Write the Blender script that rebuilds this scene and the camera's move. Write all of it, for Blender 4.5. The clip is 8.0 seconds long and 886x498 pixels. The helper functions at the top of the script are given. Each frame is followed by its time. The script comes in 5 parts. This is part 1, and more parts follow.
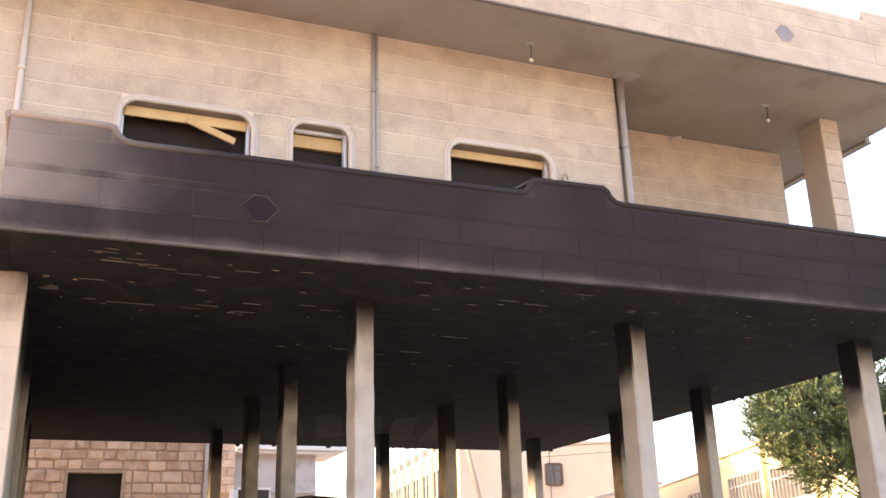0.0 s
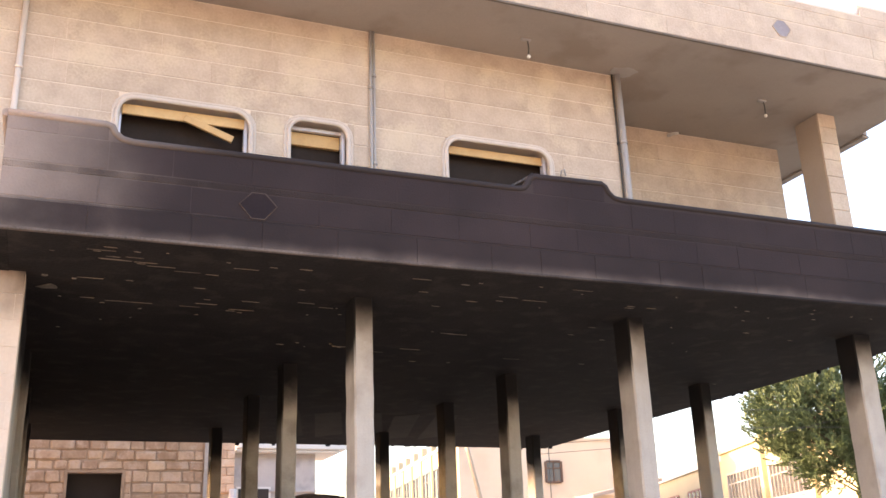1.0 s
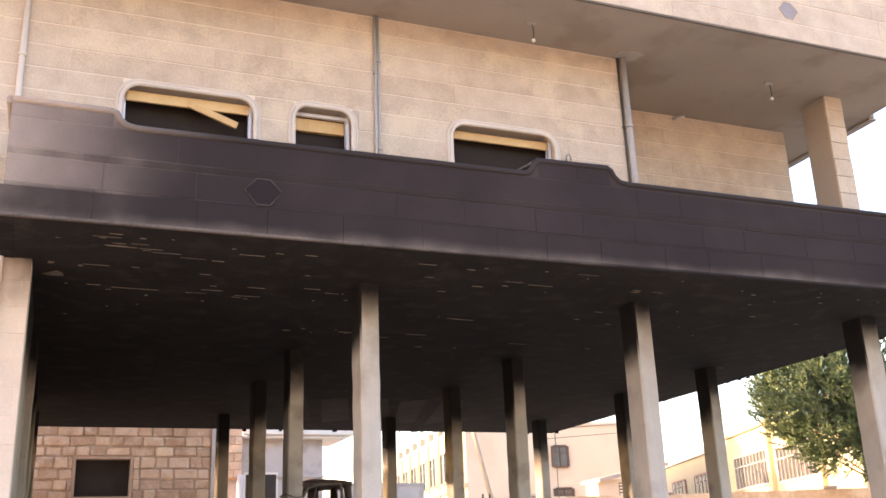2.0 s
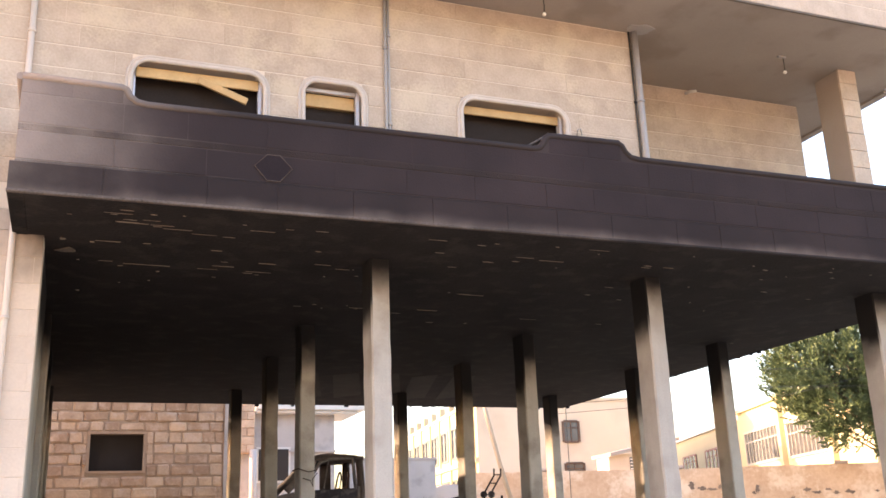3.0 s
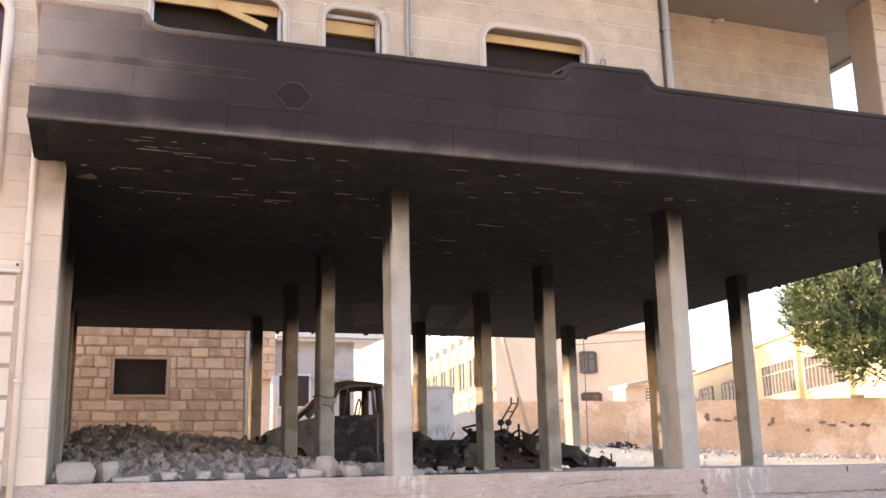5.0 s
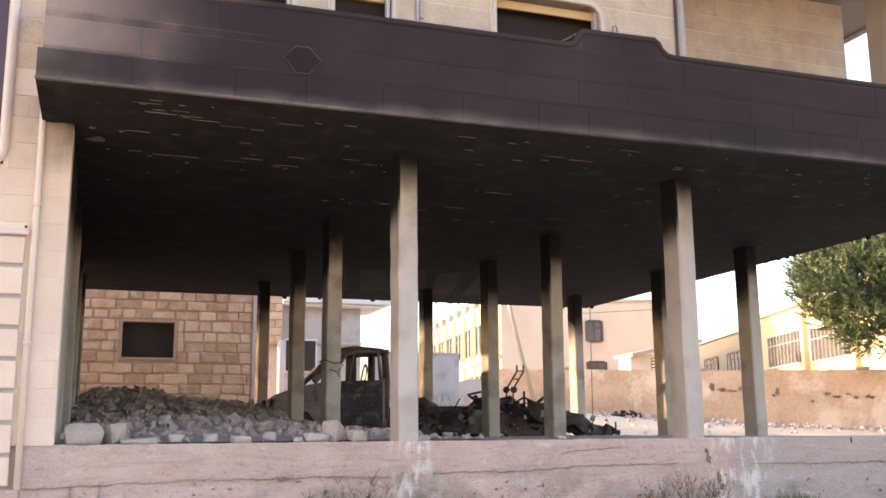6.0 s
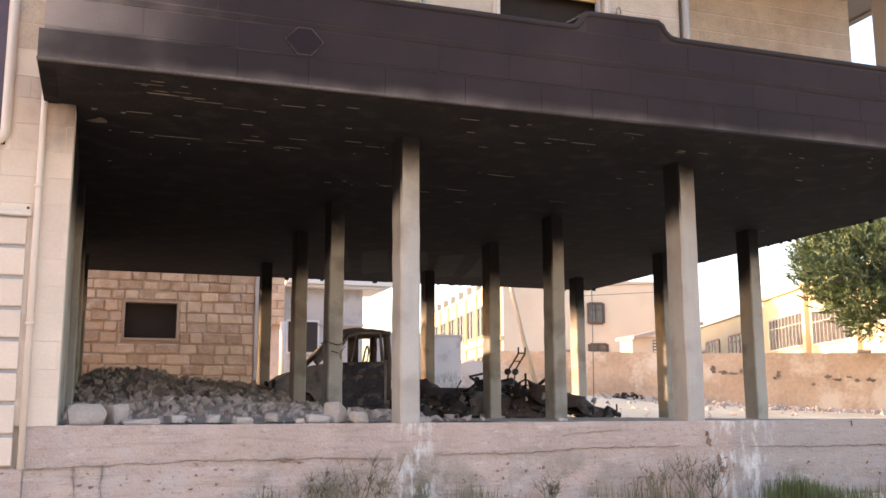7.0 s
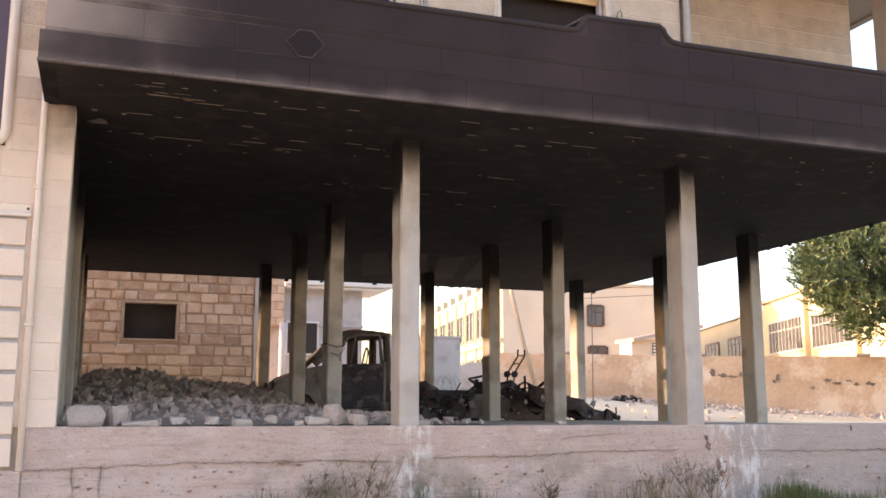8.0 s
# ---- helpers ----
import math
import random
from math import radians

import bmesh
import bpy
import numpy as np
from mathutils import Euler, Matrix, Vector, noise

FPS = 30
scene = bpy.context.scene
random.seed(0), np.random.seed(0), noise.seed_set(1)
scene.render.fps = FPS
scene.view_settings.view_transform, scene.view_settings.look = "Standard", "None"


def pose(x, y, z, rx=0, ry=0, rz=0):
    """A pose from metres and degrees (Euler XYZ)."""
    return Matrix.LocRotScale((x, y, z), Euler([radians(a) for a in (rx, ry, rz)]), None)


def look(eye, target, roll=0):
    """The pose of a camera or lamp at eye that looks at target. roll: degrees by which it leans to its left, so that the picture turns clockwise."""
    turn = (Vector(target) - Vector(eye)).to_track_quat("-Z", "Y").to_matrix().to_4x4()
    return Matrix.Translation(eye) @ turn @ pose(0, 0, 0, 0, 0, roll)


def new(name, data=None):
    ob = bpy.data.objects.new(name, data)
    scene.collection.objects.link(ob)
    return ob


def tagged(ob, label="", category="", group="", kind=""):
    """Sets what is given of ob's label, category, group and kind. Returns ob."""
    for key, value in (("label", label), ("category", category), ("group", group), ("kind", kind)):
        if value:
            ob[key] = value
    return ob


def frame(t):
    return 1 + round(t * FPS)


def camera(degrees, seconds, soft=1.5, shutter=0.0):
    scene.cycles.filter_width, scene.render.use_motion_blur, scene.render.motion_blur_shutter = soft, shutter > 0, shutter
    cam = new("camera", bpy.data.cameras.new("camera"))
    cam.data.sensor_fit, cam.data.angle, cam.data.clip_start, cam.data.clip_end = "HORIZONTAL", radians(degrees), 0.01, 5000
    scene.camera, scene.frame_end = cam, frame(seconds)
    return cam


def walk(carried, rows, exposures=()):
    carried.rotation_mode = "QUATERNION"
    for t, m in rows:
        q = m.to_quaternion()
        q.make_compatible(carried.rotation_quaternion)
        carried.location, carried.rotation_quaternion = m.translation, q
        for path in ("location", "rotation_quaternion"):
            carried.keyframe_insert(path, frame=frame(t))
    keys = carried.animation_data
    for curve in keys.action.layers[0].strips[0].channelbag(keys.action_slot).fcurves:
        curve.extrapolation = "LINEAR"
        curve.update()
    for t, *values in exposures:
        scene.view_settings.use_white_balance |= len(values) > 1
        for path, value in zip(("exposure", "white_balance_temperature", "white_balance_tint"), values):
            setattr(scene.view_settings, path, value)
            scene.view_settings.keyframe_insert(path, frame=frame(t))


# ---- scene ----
cam = camera(49.2, 8.0, soft=1.6)
walk(cam, [
    (0.0, pose(-0.011, -0.034, 1.622, 108.92, 1.58, -21.86)),
    (0.5, pose(-0.021, -0.024, 1.614, 108.89, 1.69, -22.01)),
    (1.0, pose(-0.015, -0.024, 1.597, 108.84, 1.96, -21.85)),
    (1.5, pose(-0.013, -0.017, 1.592, 108.55, 2.13, -21.70)),
    (3.0, pose(0.001, -0.006, 1.590, 106.62, 2.07, -20.78)),
    (3.5, pose(-0.004, -0.005, 1.593, 105.82, 2.00, -20.56)),
    (4.0, pose(0.001, -0.001, 1.601, 104.80, 1.68, -20.38)),
    (4.5, pose(0.015, -0.000, 1.600, 103.67, 1.40, -20.07)),
    (5.0, pose(0.008, 0.013, 1.587, 102.55, 1.21, -19.79)),
    (6.5, pose(0.007, 0.030, 1.588, 99.91, 0.23, -19.44)),
    (7.0, pose(0.010, 0.025, 1.601, 99.52, 0.22, -19.41)),
    (7.5, pose(0.010, 0.026, 1.596, 99.49, 0.16, -19.45)),
    (8.0, pose(0.011, 0.030, 1.620, 99.60, -0.04, -19.46)),
], exposures=[(0.0, 3.30, 6450, 28), (5.0, 3.19, 6450, 27), (8.0, 2.95, 6450, 27)])

# ---- daylight: low sun behind the house, open sky ----
SUN_EL, SUN_AZ = radians(7), radians(-68)      # azimuth from +Y, clockwise
world = bpy.data.worlds.new("world")
scene.world = world
world.use_nodes = True
wn = world.node_tree
sky = wn.nodes.new("ShaderNodeTexSky")
sky.sky_type = "NISHITA"
sky.sun_disc = False
sky.sun_elevation, sky.sun_rotation = SUN_EL, SUN_AZ
sky.dust_density = 3.0
wn.nodes["Background"].inputs["Strength"].default_value = 0.15
wn.links.new(sky.outputs[0], wn.nodes["Background"].inputs["Color"])
sun = new("sun", bpy.data.lights.new("sun", "SUN"))
sun.data.energy, sun.data.angle, sun.data.color = 1.25, radians(0.6), (1.0, 0.78, 0.48)
TO_SUN = Vector((math.sin(SUN_AZ) * math.cos(SUN_EL), math.cos(SUN_AZ) * math.cos(SUN_EL), math.sin(SUN_EL)))
sun.matrix_world = look((0, 0, 40), Vector((0, 0, 40)) - TO_SUN)


# ---- materials ----
def material(name, c1, c2, scale=3.0, rough=0.85, metal=0.0, bump=0.15, fine=40.0, spread=0.12, soot=None, soot_col=(0.012, 0.011, 0.012), stain=None, stain_scale=0.7, wobble=1.0, stain_amount=0.75, side=0.0, streak=0.0, spec=None):
    """Two colours mixed by a broad and a fine noise, a shift for each piece, relief from the fine noise.
    soot: list of (axis, start, full, weight) ramps along world axes, broken up by noise. stain: a third colour in
    patches.
    side: how much lower the upright ramp reaches on faces turned to -X. streak: strength of upright runs and board
    marks."""
    m = bpy.data.materials.new(name)
    m.use_nodes = True
    nt = m.node_tree
    nodes, link = nt.nodes, nt.links.new
    b = nodes["Principled BSDF"]
    b.inputs["Roughness"].default_value, b.inputs["Metallic"].default_value = rough, metal
    b.inputs["Specular IOR Level"].default_value = spec if spec is not None else 0.2 if rough > 0.65 else 0.5
    geo = nodes.new("ShaderNodeNewGeometry")
    info = nodes.new("ShaderNodeObjectInfo")

    def calc(op, a, c, clamp=False):
        n = nodes.new("ShaderNodeMath")
        n.operation, n.use_clamp = op, clamp
        for k, v in enumerate((a, c)):
            if isinstance(v, (int, float)):
                n.inputs[k].default_value = v
            else:
                link(v, n.inputs[k])
        return n.outputs[0]

    def noise_tex(s, detail=5.0):
        n = nodes.new("ShaderNodeTexNoise")
        n.inputs["Scale"].default_value, n.inputs["Detail"].default_value = s, detail
        link(geo.outputs["Position"], n.inputs["Vector"])
        return n.outputs["Fac"]

    def mix(f, a, c):
        n = nodes.new("ShaderNodeMix")
        n.data_type = "RGBA"
        if isinstance(f, (int, float)):
            n.inputs[0].default_value = f
        else:
            link(f, n.inputs[0])
        for k, v in ((6, a), (7, c)):
            if isinstance(v, tuple):
                n.inputs[k].default_value = (*v, 1)
            else:
                link(v, n.inputs[k])
        return n.outputs[2]

    broad, grain = noise_tex(scale), noise_tex(fine, 6.0)
    f = calc("ADD", calc("MULTIPLY", broad, 1.1), calc("MULTIPLY", grain, 0.7))
    f = calc("ADD", f, calc("MULTIPLY", calc("SUBTRACT", info.outputs["Random"], 0.5), spread * 4))
    isl = calc("MULTIPLY", calc("SUBTRACT", geo.outputs["Random Per Island"], 0.5), spread * 2)
    f = calc("ADD", f, isl)
    if streak:
        mp = nodes.new("ShaderNodeMapping")
        mp.inputs["Scale"].default_value = (1, 1, 0.05)
        link(geo.outputs["Position"], mp.inputs["Vector"])
        n = nodes.new("ShaderNodeTexNoise")
        n.inputs["Scale"].default_value, n.inputs["Detail"].default_value = 11.0, 6.0
        link(mp.outputs[0], n.inputs["Vector"])
        f = calc("ADD", f, calc("MULTIPLY", calc("SUBTRACT", n.outputs["Fac"], 0.5), streak * 3))
    f = calc("SUBTRACT", f, 0.4, True)
    col = mix(f, c1, c2)
    if stain:
        s = calc("MULTIPLY", calc("SUBTRACT", calc("ADD", noise_tex(stain_scale, 8.0), calc("MULTIPLY", grain, 0.2)), 0.62), 7.0, True)
        col = mix(calc("MULTIPLY", s, stain_amount), col, stain)
    if soot:
        sep = nodes.new("ShaderNodeSeparateXYZ")
        link(geo.outputs["Position"], sep.inputs[0])
        wob = calc("MULTIPLY", calc("SUBTRACT", noise_tex(1.6, 7.0), 0.5), wobble)
        total = None
        for axis, start, full, weight in soot:
            r = nodes.new("ShaderNodeMapRange")
            r.interpolation_type = "SMOOTHSTEP"
            r.inputs[1].default_value, r.inputs[2].default_value = start, full
            at = sep.outputs[axis]
            # faces turned to -X take the ramp from further down
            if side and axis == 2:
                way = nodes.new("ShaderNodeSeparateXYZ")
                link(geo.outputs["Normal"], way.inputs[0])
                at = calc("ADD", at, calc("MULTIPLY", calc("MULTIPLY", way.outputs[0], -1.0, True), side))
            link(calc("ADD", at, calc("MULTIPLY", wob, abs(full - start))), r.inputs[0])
            v = calc("MULTIPLY", r.outputs[0], weight)
            total = v if total is None else calc("MULTIPLY", total, v)
        patchy = calc("MULTIPLY", calc("SUBTRACT", noise_tex(0.9, 8.0), 0.42), 2.6, True)
        coat = mix(patchy, soot_col, tuple(c * k for c, k in zip(soot_col, (1.55, 1.48, 1.42))))
        col = mix(calc("MULTIPLY", total, 1.0, True), col, coat)
    link(col, b.inputs["Base Color"])
    if bump:
        bn = nodes.new("ShaderNodeBump")
        bn.inputs["Strength"].default_value, bn.inputs["Distance"].default_value = bump, 0.02
        link(grain, bn.inputs["Height"])
        link(bn.outputs[0], b.inputs["Normal"])
    return m


SOFFIT, FLOOR, ROOF_SOFFIT = 5.23, 1.45, 9.34
stone = material("stone", (0.395, 0.305, 0.235), (0.61, 0.50, 0.41), 3.2, 0.8, bump=0.3, fine=30, spread=0.07, stain=(0.64, 0.53, 0.40), stain_scale=1.7, stain_amount=0.55, streak=0.05)
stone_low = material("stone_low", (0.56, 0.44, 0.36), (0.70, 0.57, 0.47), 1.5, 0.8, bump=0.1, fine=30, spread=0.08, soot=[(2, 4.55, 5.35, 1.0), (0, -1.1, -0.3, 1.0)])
joint = material("joint", (0.64, 0.535, 0.44), (0.72, 0.615, 0.515), 6, 0.9, bump=0.05)
plaster = material("plaster", (0.29, 0.25, 0.222), (0.385, 0.34, 0.305), 0.8, 0.9, bump=0.06, stain=(0.26, 0.218, 0.19), stain_scale=1.1)
sooty_stone = material("sooty_stone", (0.40, 0.31, 0.275), (0.52, 0.415, 0.36), 2.0, 0.75, bump=0.3, spread=0.16, soot=[(0, -2.5, 1.25, 0.985)], soot_col=(0.0245, 0.0182, 0.0205), wobble=0.22, spec=0.06)
sooty_band = material("sooty_band", (0.36, 0.285, 0.25), (0.50, 0.405, 0.35), 2.0, 0.8, bump=0.2, soot=[(0, -5.5, 0.9, 0.985), (2, 4.80, 5.39, 1.0)], soot_col=(0.0225, 0.0172, 0.0190), wobble=0.4, spec=0.06)
sooty_strip = material("sooty_strip", (0.36, 0.28, 0.24), (0.50, 0.40, 0.34), 5.0, 0.85, bump=1.0, fine=55, spread=0.1, soot=[(0, -3.0, 1.4, 0.98)], soot_col=(0.0245, 0.0185, 0.0195), wobble=0.6, spec=0.06)
sooty_joint = material("sooty_joint", (0.42, 0.335, 0.29), (0.52, 0.425, 0.37), 2.0, 0.8, bump=0.1, soot=[(0, -3.0, 1.7, 0.985)], soot_col=(0.034, 0.0262, 0.0272), wobble=0.6, spec=0.06)
soot = material("soot", (0.011, 0.0092, 0.0096), (0.026, 0.022, 0.022), 1.2, 0.9, bump=0.3, fine=25, stain=(0.038, 0.032, 0.029), stain_scale=2.5, spec=0.08)
spall = material("spall", (0.03, 0.025, 0.021), (0.20, 0.165, 0.135), 5, 0.9, spread=0.5)
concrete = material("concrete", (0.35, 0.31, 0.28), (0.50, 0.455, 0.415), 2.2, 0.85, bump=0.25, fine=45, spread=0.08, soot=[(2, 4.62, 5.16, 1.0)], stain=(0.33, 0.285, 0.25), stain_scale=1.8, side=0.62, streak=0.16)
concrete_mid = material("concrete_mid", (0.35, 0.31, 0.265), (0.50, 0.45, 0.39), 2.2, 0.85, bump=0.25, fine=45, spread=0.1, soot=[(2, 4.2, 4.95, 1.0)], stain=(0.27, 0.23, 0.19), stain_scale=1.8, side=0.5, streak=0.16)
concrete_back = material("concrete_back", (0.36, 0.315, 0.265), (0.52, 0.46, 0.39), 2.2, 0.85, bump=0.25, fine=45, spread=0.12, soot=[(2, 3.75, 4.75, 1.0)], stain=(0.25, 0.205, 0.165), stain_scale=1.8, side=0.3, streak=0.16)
plinth_mat = material("plinth", (0.39, 0.285, 0.245), (0.55, 0.43, 0.375), 1.6, 0.92, bump=1.0, fine=34, stain=(0.48, 0.40, 0.37), stain_scale=2.2, stain_amount=0.6)


def plinth_weathering(m):
    """Lime runs under two columns, reddish pits low down and dark damp patches behind the weeds."""
    nt = m.node_tree
    nodes, link = nt.nodes, nt.links.new
    b = nodes["Principled BSDF"]
    base = b.inputs["Base Color"].links[0].from_socket
    geo = nodes.new("ShaderNodeNewGeometry")
    sep = nodes.new("ShaderNodeSeparateXYZ")
    link(geo.outputs["Position"], sep.inputs[0])

    def calc(op, a, c, clamp=False):
        n = nodes.new("ShaderNodeMath")
        n.operation, n.use_clamp = op, clamp
        for k, v in enumerate((a, c)):
            if isinstance(v, (int, float)):
                n.inputs[k].default_value = v
            else:
                link(v, n.inputs[k])
        return n.outputs[0]

    def noise_at(scale, stretch=(1, 1, 1), detail=7.0):
        mp = nodes.new("ShaderNodeMapping")
        mp.inputs["Scale"].default_value = stretch
        link(geo.outputs["Position"], mp.inputs["Vector"])
        n = nodes.new("ShaderNodeTexNoise")
        n.inputs["Scale"].default_value, n.inputs["Detail"].default_value = scale, detail
        n.inputs["Roughness"].default_value = 0.65
        link(mp.outputs[0], n.inputs["Vector"])
        return n.outputs["Fac"]

    def cover(col, fac, paint):
        n = nodes.new("ShaderNodeMix")
        n.data_type = "RGBA"
        link(fac, n.inputs[0])
        link(col, n.inputs[6])
        n.inputs[7].default_value = (*paint, 1)
        return n.outputs[2]

    def near(x, width):
        return calc("SUBTRACT", 1.0, calc("DIVIDE", calc("ABSOLUTE", calc("SUBTRACT", sep.outputs[0], x), 0), width), True)

    col = base
    # the newer, greyer pour past the third column
    grey = calc("MULTIPLY", calc("SUBTRACT", calc("ADD", sep.outputs[0], calc("MULTIPLY", noise_at(1.3), 0.5)), 8.75), 6.0, True)
    col = cover(col, calc("MULTIPLY", grey, 0.6), (0.335, 0.30, 0.282))
    # fine level board marks and scratches
    marks = calc("MULTIPLY", calc("SUBTRACT", noise_at(2.2, (0.7, 1, 9), 9.0), 0.53), 7.0, True)
    col = cover(col, calc("MULTIPLY", marks, 0.48), (0.29, 0.215, 0.18))
    scratch = calc("MULTIPLY", calc("SUBTRACT", noise_at(16.0, (0.8, 1, 1.7), 5.0), 0.575), 9.0, True)
    col = cover(col, calc("MULTIPLY", scratch, 0.6), (0.26, 0.185, 0.15))
    worn = calc("MULTIPLY", calc("SUBTRACT", noise_at(7.0, (0.6, 1, 2.2), 8.0), 0.58), 8.0, True)
    col = cover(col, calc("MULTIPLY", worn, 0.65), (0.62, 0.525, 0.475))
    # moss and damp low down behind the weeds
    damp = calc("MULTIPLY", calc("SUBTRACT", noise_at(1.7), 0.46), 6.0, True)
    low = calc("SUBTRACT", 1.22, sep.outputs[2], True)
    damp = calc("MULTIPLY", calc("MULTIPLY", damp, low), calc("ADD", near(2.35, 0.7), calc("ADD", near(3.6, 1.0), calc("ADD", near(5.5, 2.2), near(9.3, 2.0)), True), True), True)
    col = cover(col, calc("MULTIPLY", damp, 1.7, True), (0.125, 0.118, 0.082))
    # reddish chips
    pits = calc("MULTIPLY", calc("SUBTRACT", noise_at(9.0, (1, 1, 1.5), 4.0), 0.635), 16.0, True)
    col = cover(col, calc("MULTIPLY", calc("MULTIPLY", pits, calc("SUBTRACT", 1.45, sep.outputs[2], True)), 1.8, True), (0.19, 0.10, 0.075))
    lime = calc("MULTIPLY", calc("SUBTRACT", noise_at(6.0, (1.6, 1, 0.5), 9.0), 0.49), 9.0, True)
    lime = calc("MULTIPLY", lime, calc("ADD", near(3.85, 0.42), calc("ADD", near(8.45, 0.3), near(8.95, 0.5)), True), True)
    col = cover(col, calc("MULTIPLY", lime, 0.85), (0.66, 0.63, 0.61))
    link(col, b.inputs["Base Color"])


plinth_weathering(plinth_mat)
flake_mat = material("flake", (0.12, 0.09, 0.075), (0.26, 0.20, 0.165), 6, 0.95)
ash_mat = material("ash", (0.06, 0.052, 0.048), (0.34, 0.30, 0.275), 4, 0.95, bump=0.4, spread=0.5)
edge_mat = material("scorched_edge", (0.16, 0.14, 0.135), (0.40, 0.355, 0.335), 6, 0.75, 0.1, bump=0.3, fine=20)
frame_grey = material("frame_grey", (0.30, 0.28, 0.265), (0.40, 0.375, 0.35), 2, 0.6, bump=0)
# unlit depth of far window openings, put into the colour
shade_fill_mat = material("shade_fill", (0.03, 0.024, 0.022), (0.05, 0.042, 0.038), 2, 0.9)
# near-black brown: the shade of the rooms behind the windows, as a colour
room_dark_mat = material("shaded_interior", (0.026, 0.019, 0.016), (0.046, 0.035, 0.030), 2, 0.5, bump=0, spec=0.03)
crack_mat = material("crack", (0.06, 0.045, 0.038), (0.12, 0.09, 0.075), 8, 0.95)
dirt = material("dirt", (0.50, 0.39, 0.26), (0.66, 0.535, 0.38), 0.5, 0.95, bump=0.12, fine=9, stain=(0.42, 0.32, 0.21), stain_scale=0.2)
floor_mat = material("yard_floor", (0.34, 0.265, 0.22), (0.47, 0.385, 0.325), 0.9, 0.95, bump=0.06, fine=14)
coping_mat = material("coping", (0.30, 0.23, 0.20), (0.40, 0.32, 0.28), 3, 0.6, bump=0.05, soot=[(0, -1.5, 2.0, 0.97)], soot_col=(0.021, 0.0165, 0.018), wobble=0.4, spec=0.1)
pipe_grey = material("pipe_grey", (0.30, 0.28, 0.28), (0.40, 0.37, 0.36), 4, 0.5, bump=0.03)
pipe_white = material("pipe_white", (0.58, 0.49, 0.43), (0.67, 0.58, 0.52), 3, 0.45, bump=0.03)
frame_mat = material("window_surround", (0.50, 0.42, 0.365), (0.63, 0.54, 0.475), 5, 0.5, bump=0.05)
alu = material("aluminium", (0.62, 0.60, 0.66), (0.72, 0.70, 0.74), 8, 0.35, 0.3, bump=0.0)
wood = material("raw_timber", (0.50, 0.30, 0.12), (0.66, 0.43, 0.19), 4, 0.6, bump=0.1, fine=20)
# inner walls coloured dark so that rooms read as dim
shaded_room = material("shaded_room", (0.17, 0.14, 0.12), (0.26, 0.215, 0.19), 1, 0.9)
house_stone = material("house_stone", (0.38, 0.245, 0.165), (0.66, 0.475, 0.335), 3.2, 0.9, bump=0.7, fine=14, spread=0.2, stain=(0.60, 0.46, 0.37), stain_scale=3.0, stain_amount=0.55)
mortar = material("mortar", (0.33, 0.225, 0.155), (0.46, 0.335, 0.245), 5, 0.95, bump=0.4)
white_wall = material("white_wall", (0.42, 0.378, 0.362), (0.56, 0.51, 0.485), 1.4, 0.85, bump=0.2, stain=(0.34, 0.30, 0.285), stain_scale=1.6)
pink_wall = material("pink_wall", (0.51, 0.425, 0.335), (0.61, 0.52, 0.42), 0.3, 0.9, bump=0.05, stain=(0.46, 0.38, 0.30), stain_scale=0.35, stain_amount=0.5)
yellow_wall = material("yellow_wall", (0.45, 0.365, 0.23), (0.55, 0.455, 0.30), 0.3, 0.9, bump=0.05)
orange_wall = material("orange_wall", (0.43, 0.285, 0.185), (0.70, 0.53, 0.40), 0.7, 0.92, bump=0.35, fine=7, stain=(0.72, 0.60, 0.49), stain_scale=0.8, stain_amount=0.75, streak=0.07)
dark_glass = material("dark_glass", (0.05, 0.05, 0.06), (0.09, 0.09, 0.10), 2, 0.15, bump=0)
frame_white = material("frame_white", (0.62, 0.58, 0.54), (0.74, 0.70, 0.66), 2, 0.5, bump=0)
rubble_mat = material("rubble", (0.37, 0.285, 0.25), (0.63, 0.515, 0.455), 2.0, 0.95, bump=0.5, fine=18, spread=0.2)
block_mat = material("loose_block", (0.36, 0.285, 0.245), (0.60, 0.50, 0.43), 3.0, 0.9, bump=0.6, fine=20, spread=0.2)
burnt = material("burnt_steel", (0.030, 0.025, 0.029), (0.125, 0.108, 0.116), 3.5, 0.7, 0.15, bump=0.5, fine=18, stain=(0.28, 0.24, 0.22), stain_scale=3.4)
char = material("char", (0.016, 0.012, 0.0125), (0.078, 0.060, 0.058), 4, 0.85, bump=0.6, fine=16, spread=0.3, stain=(0.25, 0.215, 0.205), stain_scale=3)
rust = material("rusty_steel", (0.045, 0.028, 0.023), (0.15, 0.098, 0.078), 9, 0.8, 0.2, bump=0.3)
leaf_mat = material("leaves", (0.022, 0.044, 0.018), (0.095, 0.13, 0.052), 0.9, 0.6, bump=0, spread=0.35)
bark = material("bark", (0.08, 0.055, 0.04), (0.17, 0.12, 0.085), 6, 0.95, bump=0.8)
grass_mat = material("grass", (0.045, 0.070, 0.020), (0.115, 0.135, 0.055), 1.0, 0.8, bump=0, spread=0.35)
weed_mat = material("dry_weed", (0.14, 0.12, 0.075), (0.25, 0.21, 0.14), 1.0, 0.9, bump=0, spread=0.3)
cable_mat = material("cable", (0.03, 0.03, 0.03), (0.06, 0.055, 0.05), 5, 0.6, bump=0)


